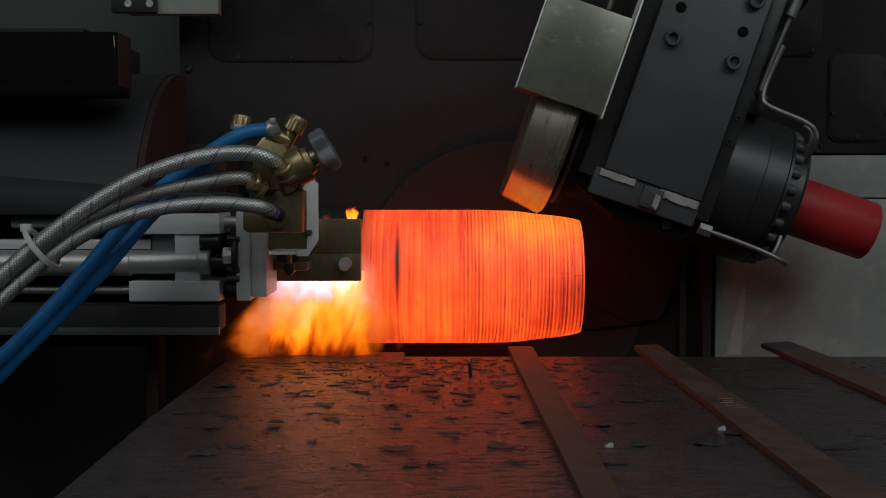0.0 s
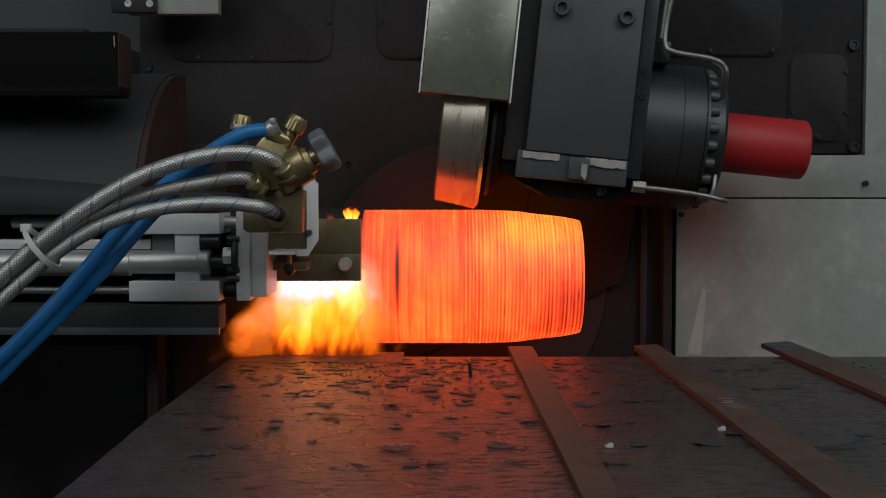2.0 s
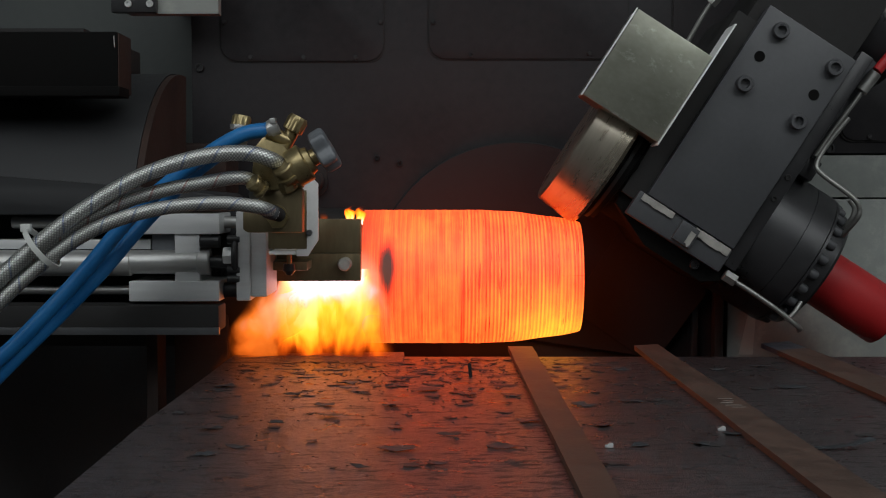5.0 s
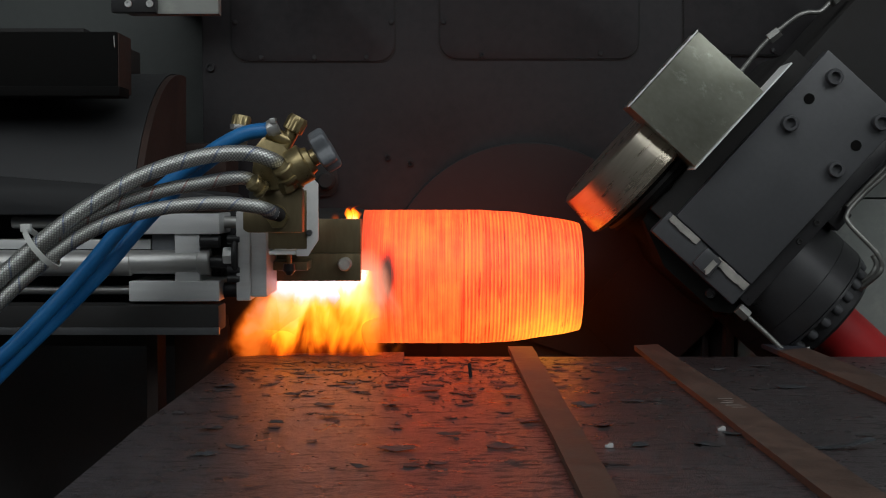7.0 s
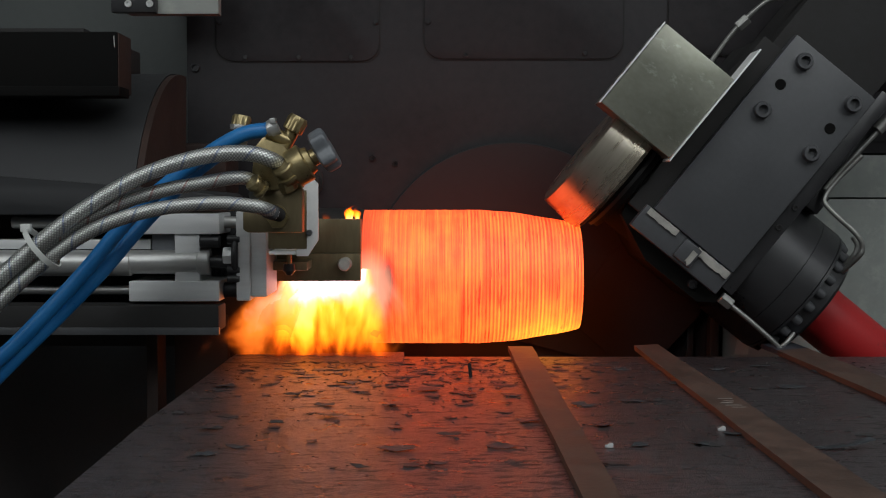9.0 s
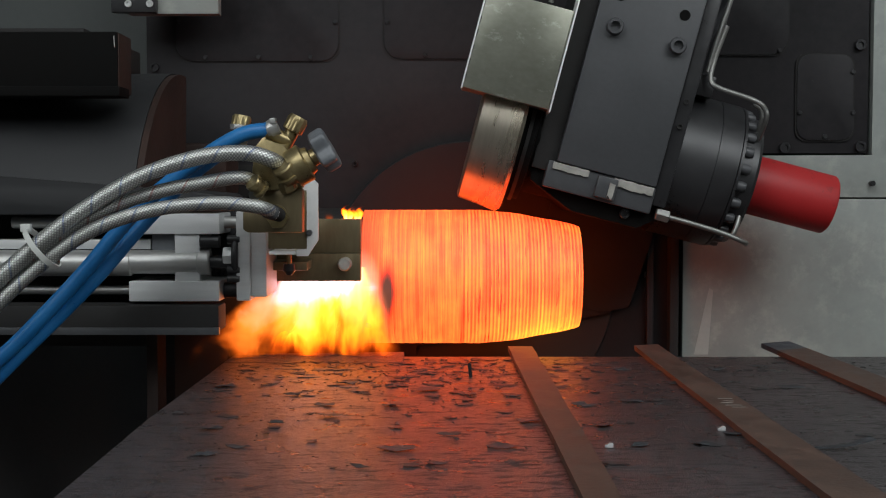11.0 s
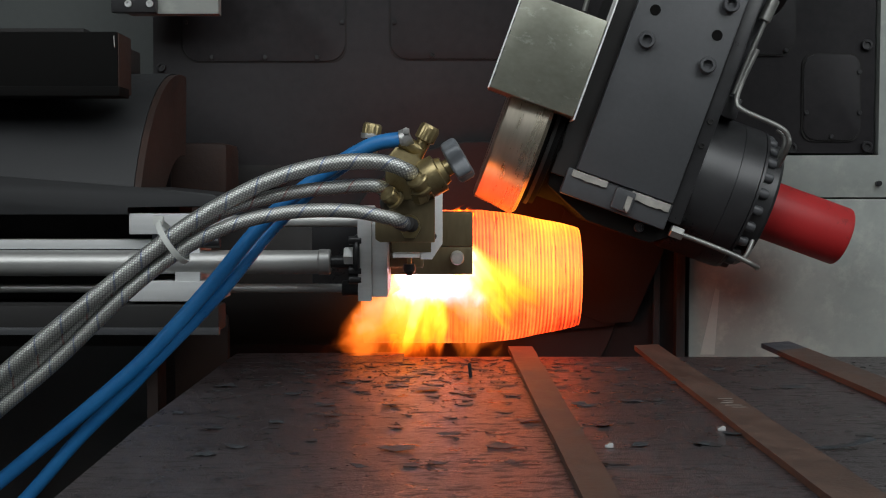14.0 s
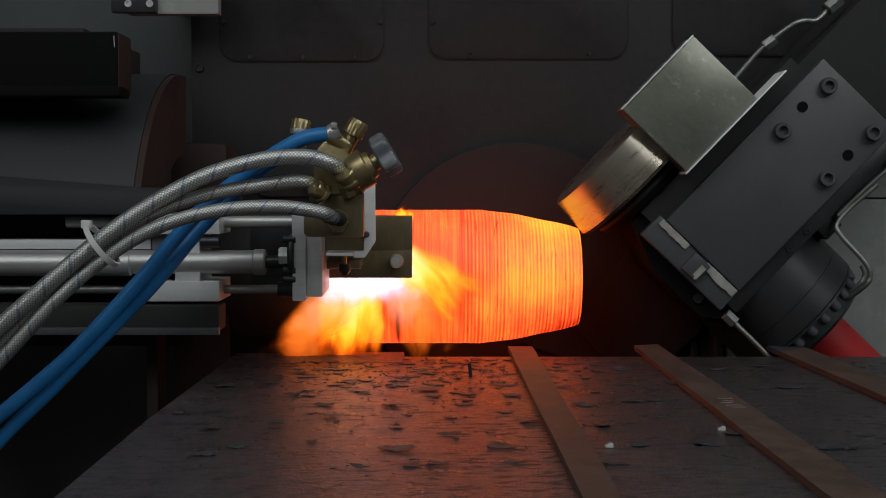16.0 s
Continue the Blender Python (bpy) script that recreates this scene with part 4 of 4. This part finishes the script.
slot = part("slot_shade", prism(rounded(so0[0], so1[0], so0[1], so1[1], 0.022), WY - 0.006, WY + 0.001, 0.001), SOOT_AND_SHADE, carriage, "black sheet for the shade in an open slot")
part("slot_plug", turned((so1[0] - 0.02, WY - 0.006, so0[1] + 0.028), (so1[0] - 0.02, WY - 0.03, so0[1] + 0.028), [(0, 0.016), (0.8, 0.016), (1, 0.012)], 24), SOOT_AND_SHADE, slot)
# right-hand grey sheets
sl = 0.4024
seam = 1.1275
part("lower_sheet", block(sl, 2.4, WY - 0.012, WY + 0.03, 0.3, seam - 0.0015, 0.002), GREY, carriage, "pale grey scuffed sheet")
part("upper_sheet", prism([(wr + 0.03, seam + 0.0015), (2.4, seam + 0.0015), (2.4, 2.2), (rx + 0.006, 2.2), (rx + 0.006, dz - 0.004), (wr + 0.03, dz - 0.004)], WY - 0.006, WY + 0.03, 0.001), GREY, carriage, "pale grey scuffed sheet")
part("edge_channel", block(wr - 0.012, wr + 0.004, WY - 0.03, WY + 0.02, 0.3, dz - 0.05, 0.002), SOOT_AND_SHADE, carriage)
part("edge_strip", block(wr - 0.05, wr - 0.038, WY - 0.012, WY + 0.02, 0.3, dz - 0.05, 0.002), BLACK, carriage)
part("scraped_streak", prism([(0.4235, 0.846), (0.45, 0.966), (0.457, 0.962), (0.449, 0.846)], WY - 0.0126, WY - 0.0119, 0), PALE, carriage, "pale scraped streak")
for bx_, bz_ in ((0.4100, 1.0984), (0.7405, 1.1539)):
    part("rivet", rod((bx_, WY - 0.004, bz_), (bx_, WY - 0.017, bz_), 0.005, 12), BLACK, carriage)

# ---- roller arm: turns about its pivot on the carriage ----
arm = thing("roller_arm", "dark grey forming roller arm with steel roller and guard", "forming machine", 0, 0, 0)


def A(uv, y):
    return (uv[0], y, uv[1])


# big turntable plate behind the workpiece
cut = (0.2648, 0.0314)
cdir = Vector((math.cos(radians(19 + 5.7)), math.sin(radians(19 + 5.7))))
cnor = Vector((cdir.y, -cdir.x))
R = 0.257
ring = []
for k in range(160):
    w = 2 * math.pi * k / 160
    p = Vector((R * math.cos(w), R * math.sin(w) + 0.01))
    over = (p - Vector(cut)).dot(cnor)
    if over > 0 and p.x > -0.02:
        p = p - cnor * over
    ring.append((p.x, p.y))
part("turntable_plate", prism(ring, WY - 0.02, WY - 0.006, 0.001), DISC, arm, "heat-tinted reddish turntable plate")
part("plate_lug", prism([(0.1, 0.03), (0.2375, 0.0247), (0.283, 0.0455), (0.292, 0.18), (0.262, 0.25), (0.1, 0.25)], WY - 0.0245, WY - 0.0205, 0.001), DISC, arm, "heat-tinted reddish lug")
part("rear_disc", turned((0, WY - 0.0055, 0.01), (0, WY - 0.0015, 0.01), [(0, 0.258), (1, 0.26)], 128), COWL, arm, "dark grey rear disc")

# forming roller; its axle runs along the arm's x axis
ax_z = 0.3046
w0, w1 = -0.0685, 0.0048
rr = ax_z - 0.1519
RY = 0.03
rz = ax_z - (rr - 0.128)
part("roller", turned((w0, 0, rz), (w1, 0, rz), [(0, 0.116), (0.04, 0.1205), (0.5, 0.124), (0.6, 0.1248), (0.92, 0.128), (1, 0.122)], 128), ROLLER, arm, "heat-tinted steel forming roller")
# Pitch black here mutes the hot tube's glow on the hub.
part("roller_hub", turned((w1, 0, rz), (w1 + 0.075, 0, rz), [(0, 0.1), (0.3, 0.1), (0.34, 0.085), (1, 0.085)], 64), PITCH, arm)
part("hub_ring", turned((w1 + 0.008, 0, rz), (w1 + 0.014, 0, rz), [(0, 0.104), (1, 0.104)], 64), SOOT_AND_SHADE, arm)

# guard box over the roller
g0, g1 = (-0.1049, 0.3280), (0.0323, 0.3244)
gt = g0[1] + 0.1515
guard = part("guard", block(g0[0], g1[0], -0.142, -0.07, g1[1], gt, 0.0015), GUARD, arm, "scuffed bare steel sheet guard")
part("guard_edge", block(g1[0] + 0.001, g1[0] + 0.0035, -0.148, 0.1, g1[1] - 0.004, gt + 0.06, 0.0005), ZINC, guard)
part("guard_seam", block(g0[0] - 0.0015, g0[0] + 0.001, -0.145, -0.13, g1[1] - 0.002, gt, 0.0005), ZINC, guard)
for s in (0.06, 0.2, 0.34, 0.5, 0.63, 0.8, 0.93):
    zz = g1[1] + s * (gt - g1[1])
    part("weld_bead", rod((g0[0] - 0.0005, -0.1415, zz), (g0[0] + 0.0005, -0.1415, zz + 0.014), 0.0022, 8), SOOT_AND_SHADE, guard)

# bearing housing and front plate
f0 = (0.0632, 0.2556)
f1 = (0.2304, 0.2501)
ft = 0.6048
fl, fr = f0[0], f1[0]
part("front_plate", block(fl + 0.006, fr, -0.1, -0.07, f0[1] - 0.002, ft, 0.003), DARK, arm)
part("side_cheek", block(fl - 0.03, fl + 0.012, -0.085, 0.15, f0[1] - 0.02, ft - 0.03, 0.003), SOOT_AND_SHADE, arm)
part("right_cheek", block(fr + 0.0005, fr + 0.024, -0.09, 0.15, f0[1] - 0.03, ft + 0.02, 0.003), BLACK, arm)
part("column", block(fl - 0.012, fr, -0.07, 0.15, f0[1] - 0.03, ft + 0.5, 0.004), SOOT_AND_SHADE, arm)
part("clamp_block", block(fl - 0.006, fr + 0.002, -0.094, 0.06, f0[1] - 0.045, f0[1] - 0.0025, 0.003), DARK, arm)


def jagged(x0, x1, z0, z1, n, seed):
    r = random.Random(seed)
    up = [(x0 + (x1 - x0) * k / n, z1 - r.random() * (z1 - z0) * 0.1) for k in range(n + 1)]
    dn = [(x1 - (x1 - x0) * k / n, z0 + r.random() * (z1 - z0) * 0.22) for k in range(n + 1)]
    return up + dn


part("worn_strip", prism(jagged(fl + 0.002, fl + 0.06, f0[1] - 0.016, f0[1] - 0.003, 9, 3), -0.098, -0.09, 0), WORN, arm, "strip worn to bare metal")
part("worn_strip", prism(jagged(fr - 0.066, fr - 0.002, f0[1] - 0.018, f0[1] - 0.003, 10, 8), -0.098, -0.09, 0), WORN, arm, "strip worn to bare metal")
part("worn_strip", prism(jagged(fl + 0.095, fl + 0.104, f0[1] - 0.04, f0[1] - 0.012, 4, 5), -0.1065, -0.1, 0), WORN, arm, "strip worn to bare metal")
part("clamp_lug", block(fl + 0.075, fl + 0.108, -0.104, -0.085, f0[1] - 0.04, f0[1] - 0.006, 0.003), DARK, arm)
# Keel darkened by its colour, where the tube below would light it.
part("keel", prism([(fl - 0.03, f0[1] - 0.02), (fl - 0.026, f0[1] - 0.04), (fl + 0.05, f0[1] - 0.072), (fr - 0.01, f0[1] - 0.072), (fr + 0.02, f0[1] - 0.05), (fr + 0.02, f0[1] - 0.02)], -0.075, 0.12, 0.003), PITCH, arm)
part("keel_screw", socket_screw(fr - 0.034, -0.075, f0[1] - 0.054, 0.008, 0.006), BLACK, arm)
for uv in ((0.1015, 0.4786), (0.2039, 0.4747), (0.1041, 0.5781), (0.2059, 0.5754)):
    part("cap_screw", socket_screw(uv[0], -0.1, uv[1], 0.0132, 0.013), DARK, arm)
# Tapped holes as raised discs; the shade inside them is their black colour.
for uv in ((0.0988, 0.5281), (0.2031, 0.5240)):
    part("hole_shade_disc", turned(A(uv, -0.1), A(uv, -0.1012), [(0, 0.0085), (1, 0.0085)], 20), PITCH, arm)

# drum, flange and red cover tube
d0 = fr + 0.02
d1 = 0.3871
dzc = ax_z
dr = 0.1193
part("drum", turned((d0, RY, dzc), (d1 - 0.036, RY, dzc), [(0, dr), (0.62, dr), (0.625, dr - 0.0015), (0.63, dr), (0.98, dr), (1, dr - 0.003)], 96), BLACK, arm, "satin black motor drum")
flange = part("flange", turned((d1 - 0.036, RY, dzc), (d1, RY, dzc), [(0, dr - 0.001), (0.12, dr - 0.001), (0.14, dr - 0.013), (0.86, dr - 0.014), (1, dr - 0.018)], 96), BLACK, arm)
for k in range(24):
    w = 2 * math.pi * (k + 0.5) / 24
    cy, cz_ = RY + (dr - 0.0115) * math.cos(w), dzc + (dr - 0.0115) * math.sin(w)
    part("flange_bolt", turned((d1 - 0.031, cy, cz_), (d1 - 0.016, cy, cz_), [(0, 0.0085), (0.7, 0.0085), (1, 0.0068)], 12), DARK, flange)
r1 = 0.5360
part("cover_tube", turned((d1, RY, dzc), (r1, RY, dzc), [(0, 0.0494), (0.985, 0.0494), (1, 0.0485)], 64), RED, arm, "matt red cover tube")
part("tube_end", turned((r1 - 0.001, RY, dzc), (r1 + 0.003, RY, dzc), [(0, 0.0466), (1, 0.0447)], 64), RED, arm)

# hydraulic pipes
pr = 0.0042
part("upper_pipe", sweep([A((0.2781, 0.5321), -0.06), A((0.2731, 0.4779), -0.06), A((0.2740, 0.4439), -0.065), A((0.2888, 0.4327), -0.07), A((0.3465, 0.4268), -0.08), A((0.3675, 0.4172), -0.08), A((0.3741, 0.3981), -0.075), A((0.3755, 0.3441), -0.03)], pr, 12, 8), PIPE, arm, "bent stainless hydraulic pipe")
part("inner_pipe", sweep([A((0.3546, 0.4251), -0.05), A((0.3693, 0.4174), -0.05), A((0.3752, 0.3969), -0.045), A((0.3761, 0.3464), -0.01)], pr, 12, 8), PIPE, arm)
part("lower_pipe", sweep([A((0.2579, 0.2137), -0.08), A((0.3016, 0.2135), -0.085), A((0.3519, 0.2113), -0.088), A((0.3897, 0.2069), -0.085), A((0.3990, 0.2051), -0.06)], pr, 12, 8), PIPE, arm, "bent stainless hydraulic pipe")
part("riser_pipe", sweep([A((0.3733, 0.2061), -0.06), A((0.3775, 0.2265), -0.06), A((0.3786, 0.2575), -0.05)], pr, 12, 8), PIPE, arm)
fx = (0.2533, 0.2141)
part("pipe_fitting", rod((fx[0] - 0.01, -0.08, fx[1]), (fx[0] + 0.012, -0.08, fx[1]), 0.0105, 6), PIPE, arm, "zinc-plated hexagon fitting")
part("top_pipe", sweep([A((-0.0012, 0.5004), -0.03), A((-0.0047, 0.5626), -0.04), A((0.0020, 0.6169), -0.05), A((0.0108, 0.6379), -0.05), A((0.0259, 0.6550), -0.05), A((0.0265, 0.6932), -0.04), A((0.0221, 0.7366), -0.03)], pr, 12, 8), PIPE, arm, "bent stainless hydraulic pipe")
part("top_fitting", rod(A((0.0263, 0.6779), -0.045), A((0.0293, 0.7060), -0.04), 0.012, 6), PIPE, arm)
part("top_fitting", rod(A((-0.0040, 0.5684), -0.04), A((-0.0010, 0.5888), -0.045), 0.0095, 6), PIPE, arm)
part("upper_motor", turned((fr + 0.07, 0.02, ft + 0.09), (fl + 0.02, 0.02, ft + 0.09), [(0, 0.085), (1, 0.085)], 48), BLACK, arm)
part("side_rail", block(fr + 0.025, fr + 0.05, -0.04, 0.1, f0[1] + 0.19, ft + 0.2, 0.003), DARK, arm)
part("rail_bracket", block(fr + 0.024, fr + 0.056, -0.05, 0.0, f0[1] + 0.16, f0[1] + 0.195, 0.003), BLACK, arm)
for zz in (0.1, 0.14):
    part("cheek_screw", socket_screw(fr + 0.012, -0.09, f0[1] + zz, 0.005, 0.004), SOOT_AND_SHADE, arm)
# hose that leaves the upper pipe
part("red_hose", sweep([A((0.2751, 0.6188), -0.06), A((0.2793, 0.6506), -0.06), A((0.2852, 0.6950), -0.055), A((0.2816, 0.7624), -0.03)], 0.0085, 14, 8), RED, arm, "red rubber hydraulic hose")
part("hose_fitting", rod(A((0.2717, 0.5775), -0.06), A((0.2751, 0.6149), -0.06), 0.0098, 12), PIPE, arm, "zinc-plated hose fitting")
part("hose_pipe", sweep([A((0.2673, 0.4528), -0.06), A((0.2684, 0.5032), -0.06), A((0.2733, 0.5782), -0.06)], pr, 12, 8), PIPE, arm)

# ---- glowing workpiece ----
AX = 1.0
WR = 0.1098
HINGE = 0.0616
ENDX = 0.2235
work = thing("hot_tube", "glowing orange-hot steel tube being spun to a neck", "workpiece", 0, 0, AX)


def tube(x0, x1, radius, thick, n=96, rows=40):
    bm = bmesh.new()
    uv = bm.loops.layers.uv.new("UVMap")
    rings = []
    path = [(x0 + (x1 - x0) * k / rows, 0) for k in range(rows + 1)] + [(x1 - (x1 - x0) * k / rows, thick) for k in range(rows + 1)]
    for x, inset in path:
        r = radius - inset + 0.0004 * noise.noise((x * 120, 0.3, 0)) * (inset == 0)
        rings.append([bm.verts.new((x, -r * math.cos(2 * math.pi * k / n), r * math.sin(2 * math.pi * k / n))) for k in range(n)])
    rings.append(rings[0])
    for a, b in zip(rings, rings[1:]):
        for k in range(n):
            f = bm.faces.new((a[k], a[(k + 1) % n], b[(k + 1) % n], b[k]))
            for lp, i in zip(f.loops, (k, k + 1, k + 1, k)):
                lp[uv].uv = (lp.vert.co.x, i / n)
    return bm


part("body", tube(CHUCK_END - 0.01, HINGE + 0.004, WR, 0.01), HOT, work)
STAVES = 40
LENGTH = ENDX - HINGE


def stave(k):
    """One lengthwise strip of the necked end, hinged where the neck begins; built at a middling taper."""
    bm = bmesh.new()
    uv = bm.loops.layers.uv.new("UVMap")
    nx, na = 26, 4
    half = math.pi / STAVES * 1.01
    rows = []
    for side in (0.0, 0.009):
        for i in range(nx + 1):
            s = i / nx
            drop = 0.0225 * s ** 1.5 + 0.0012 * max(0.0, (s - 0.98) / 0.02) ** 2
            r = WR - drop - side + 0.0005 * math.sin(s * 150) * (side == 0) * (s < 0.99)
            rows.append([bm.verts.new((LENGTH * s, -r * math.sin(half * (2 * a / na - 1)), r * math.cos(half * (2 * a / na - 1)) - WR)) for a in range(na + 1)])
    outer, inner = rows[:nx + 1], rows[nx + 1:]
    loop = outer + inner[::-1] + [outer[0]]
    for u, w in zip(loop, loop[1:]):
        for a in range(na):
            f = bm.faces.new((u[a], u[a + 1], w[a + 1], w[a]))
            for lp, i in zip(f.loops, (a, a + 1, a + 1, a)):
                lp[uv].uv = (HINGE + lp.vert.co.x, 0.25 - k / STAVES - (2 * i / na - 1) * 0.5 / STAVES)
    return finish(bm, "neck_strip")


NECK = []
for k in range(STAVES):
    strip = stave(k)
    strip.materials.append(HOT)
    ob = new("neck_strip", strip)
    ob.parent = work
    NECK.append((ob, 360 * k / STAVES))
# ---- burning gas below the torch ----
flame = thing("gas_flame", "yellow-white gas flames licking down from the burner", "flame", -0.2995, -0.304, 1.0430)


def veil(width, length, bend, seed, material):
    """A curved, folded veil of gas hanging from its upper edge."""
    bm = bmesh.new()
    uv = bm.loops.layers.uv.new("UVMap")
    nu, nv = 12, 18
    grid = []
    for j in range(nv + 1):
        s = j / nv
        row = []
        for i in range(nu + 1):
            a = 2 * i / nu - 1
            wide = width * (0.6 + 0.75 * s - 0.35 * s * s)
            x = a * wide * 0.5 + bend * s ** 1.6 + 0.014 * noise.noise((s * 3.5, seed, a * 0.6)) * s
            y = -0.018 * (1 - a * a) * s + 0.012 * noise.noise((s * 2.5, a, seed + 5))
            row.append(bm.verts.new((x, y, -length * s)))
        grid.append(row)
    for j in range(nv):
        for i in range(nu):
            f = bm.faces.new((grid[j][i], grid[j][i + 1], grid[j + 1][i + 1], grid[j + 1][i]))
            for lp, (p, q) in zip(f.loops, ((i, j), (i + 1, j), (i + 1, j + 1), (i, j + 1))):
                lp[uv].uv = (p / nu, q / nv)
    me = bpy.data.meshes.new("flame_tongue")
    bm.to_mesh(me)
    bm.free()
    for p in me.polygons:
        p.use_smooth = True
    me.materials.append(material)
    return me


VEILS = {}
# kind of veil: width, length, bend, material
for kind, wide_, long_, bend_, stuff in (("jet", 0.21, 0.058, 0.0, JET), ("core", 0.062, 0.17, -0.004, CORE), ("broad_core", 0.1, 0.165, -0.02, CORE), ("left_smoke", 0.13, 0.19, -0.085, SMOULDER), ("right_smoke", 0.1, 0.16, 0.05, SMOULDER), ("splash", 0.11, 0.16, 0.02, CORE), ("haze", 0.1, 0.17, 0.02, HAZE), ("lick", 0.008, 0.03, 0.0, CORE), ("tall_lick", 0.02, 0.05, 0.004, SMOULDER)):
    VEILS[kind] = veil(wide_, long_, bend_, len(VEILS) + 1, stuff)
TONGUES = []
burn0, burn1 = (0.0407, -0.0401), (0.1692, -0.0401)
# share of the way along the burner, kind of veil, depth, height over the burner's mouth, lean
for k, (s, kind, y, up, lean) in enumerate((
        (0.5, "jet", 0.16, 0.012, 0), (0.17, "core", 0.168, 0.014, 3), (0.6, "core", 0.164, 0.014, 0), (0.36, "broad_core", 0.174, 0.012, 6),
        (0.06, "left_smoke", 0.163, 0.0, 2), (0.16, "left_smoke", 0.162, 0.002, 9), (0.88, "right_smoke", 0.166, 0.004, -4), (0.9, "splash", 0.158, 0.018, 0),
        (0.98, "haze", 0.171, 0.06, -6), (0.66, "tall_lick", 0.17, 0.07, 180), (0.84, "lick", 0.172, 0.086, 180), (0.9, "lick", 0.174, 0.088, 180), (0.95, "lick", 0.173, 0.088, 180), (0.99, "lick", 0.173, 0.087, 180))):
    ob = new("flame_tongue", VEILS[kind])
    ob.parent = flame
    TONGUES.append((ob, burn0[0] + s * (burn1[0] - burn0[0]), y, burn0[1] + up, k, lean, kind == "splash"))


# ---- everything that moves ----
ARM = [
    (0.0, -13.41, 0.1051), (0.5, -9.6, 0.0874), (1.0, -5.39, 0.0685), (1.5, -1.51, 0.0514), (2.0, -0.19, 0.0351), (2.5, -3.61, 0.04), (3.0, -8.59, 0.0574), (3.5, -13.34, 0.0742), (4.0, -18.45, 0.092), (4.2, -20.45, 0.0985),
    (5.2, -28.2, 0.132), (6.3, -33.05, 0.1461), (6.5, -34.38, 0.1454), (7.0, -36.51, 0.1451), (7.5, -36.78, 0.1381), (8.0, -36.81, 0.1273), (8.5, -36.82, 0.1259), (9.0, -33.44, 0.118), (9.2, -31.18, 0.1117),
    (11.3, -6.04, 0.0386), (11.5, -4.12, 0.0335), (12.0, -0.4, 0.0208), (12.5, 0.0, 0.0189), (13.0, -2.64, 0.0252), (13.5, -8.14, 0.0402), (14.0, -14.24, 0.0584), (14.5, -20.07, 0.075), (15.0, -26.33, 0.0919), (15.5, -32.61, 0.1074), (16.0, -38.2, 0.1255)]
TRAVEL = [(0, 0), (12.7, 0), (12.8, 0.003), (12.9, 0.045), (13.0, 0.114), (13.1, 0.186), (13.5, 0.468), (14.0, 0.852), (14.1, 0.909), (14.2, 0.944), (14.3, 0.979), (14.4, 0.995), (14.5, 1.0), (14.6, 0.994), (15.0, 0.796), (15.5, 0.594), (16.0, 0.392)]
TAPER = [(0, 2.3), (2, 2.2), (4, 1.7), (6.5, 0.8), (9, -0.2), (11.5, -1.4), (14, -2.2), (16, -2.5)]


def motions():
    walk(arm, [(t, pose(x, 0, 0.9608, 0, 5.7 - a, 0)) for t, a, x in ARM])
    walk(carriage, [(t, pose((x - 0.0189) * 1.018, 0, 0)) for t, a, x in ARM])
    slide = [(t, pose(HX + 0.2 * s, -0.304, HZ, 5.0 * s, 0, 0)) for t, s in TRAVEL]
    walk(torch, slide)
    for ob in HOSES + [tie]:
        c = Vector((0.0899, -0.19, 0.1269))
        rows = []
        for t, s in TRAVEL:
            m = pose(HX + 0.2 * s, -0.304, HZ, 5.0 * s, 0, 0)
            rows.append((t, m @ Matrix.Translation(c) @ pose(0, 0, 0, 0, (-0.5 if "blue" in ob.name else 5.9) * s, 0) @ Matrix.Translation(-c)))
        walk(ob, rows)
    # a whole turn and then half a turn in each second, with a slow drift
    walk(work, [(i * 0.1, pose(0, 0, AX, 180 + 540 * (i // 10) + 72 * min(i % 10, 5) + 36 * max(i % 10 - 5, 0) + 0.35 * i, 0, 0)) for i in range(161)])
    for ob, a in NECK:
        walk(ob, [(t, pose(0, 0, 0, a, 0, 0) @ pose(HINGE, 0, WR, 0, -d, 0)) for t, d in TAPER])
    walk(flame, [(t, pose(HX + 0.2 * s, -0.304, HZ)) for t, s in TRAVEL])
    for ob, x, y, z, k, up, splash in TONGUES:
        r = random.Random(100 + k)
        rows = []
        for i in range(81):
            # over the hot tube the last jet is thrown aside along its flank
            over = min(1.0, float(np.interp(i * 0.2, [t for t, s in TRAVEL], [s for t, s in TRAVEL])) / 0.3) if splash else 0.0
            rows.append((i * 0.2, pose(x + r.uniform(-0.007, 0.007) - 0.01 * over, y, z + 0.022 * over, r.uniform(-2, 3), up - 50 * over + r.uniform(-8, 8), r.uniform(-14, 14) * (1 - over))))
        walk(ob, rows)


motions()
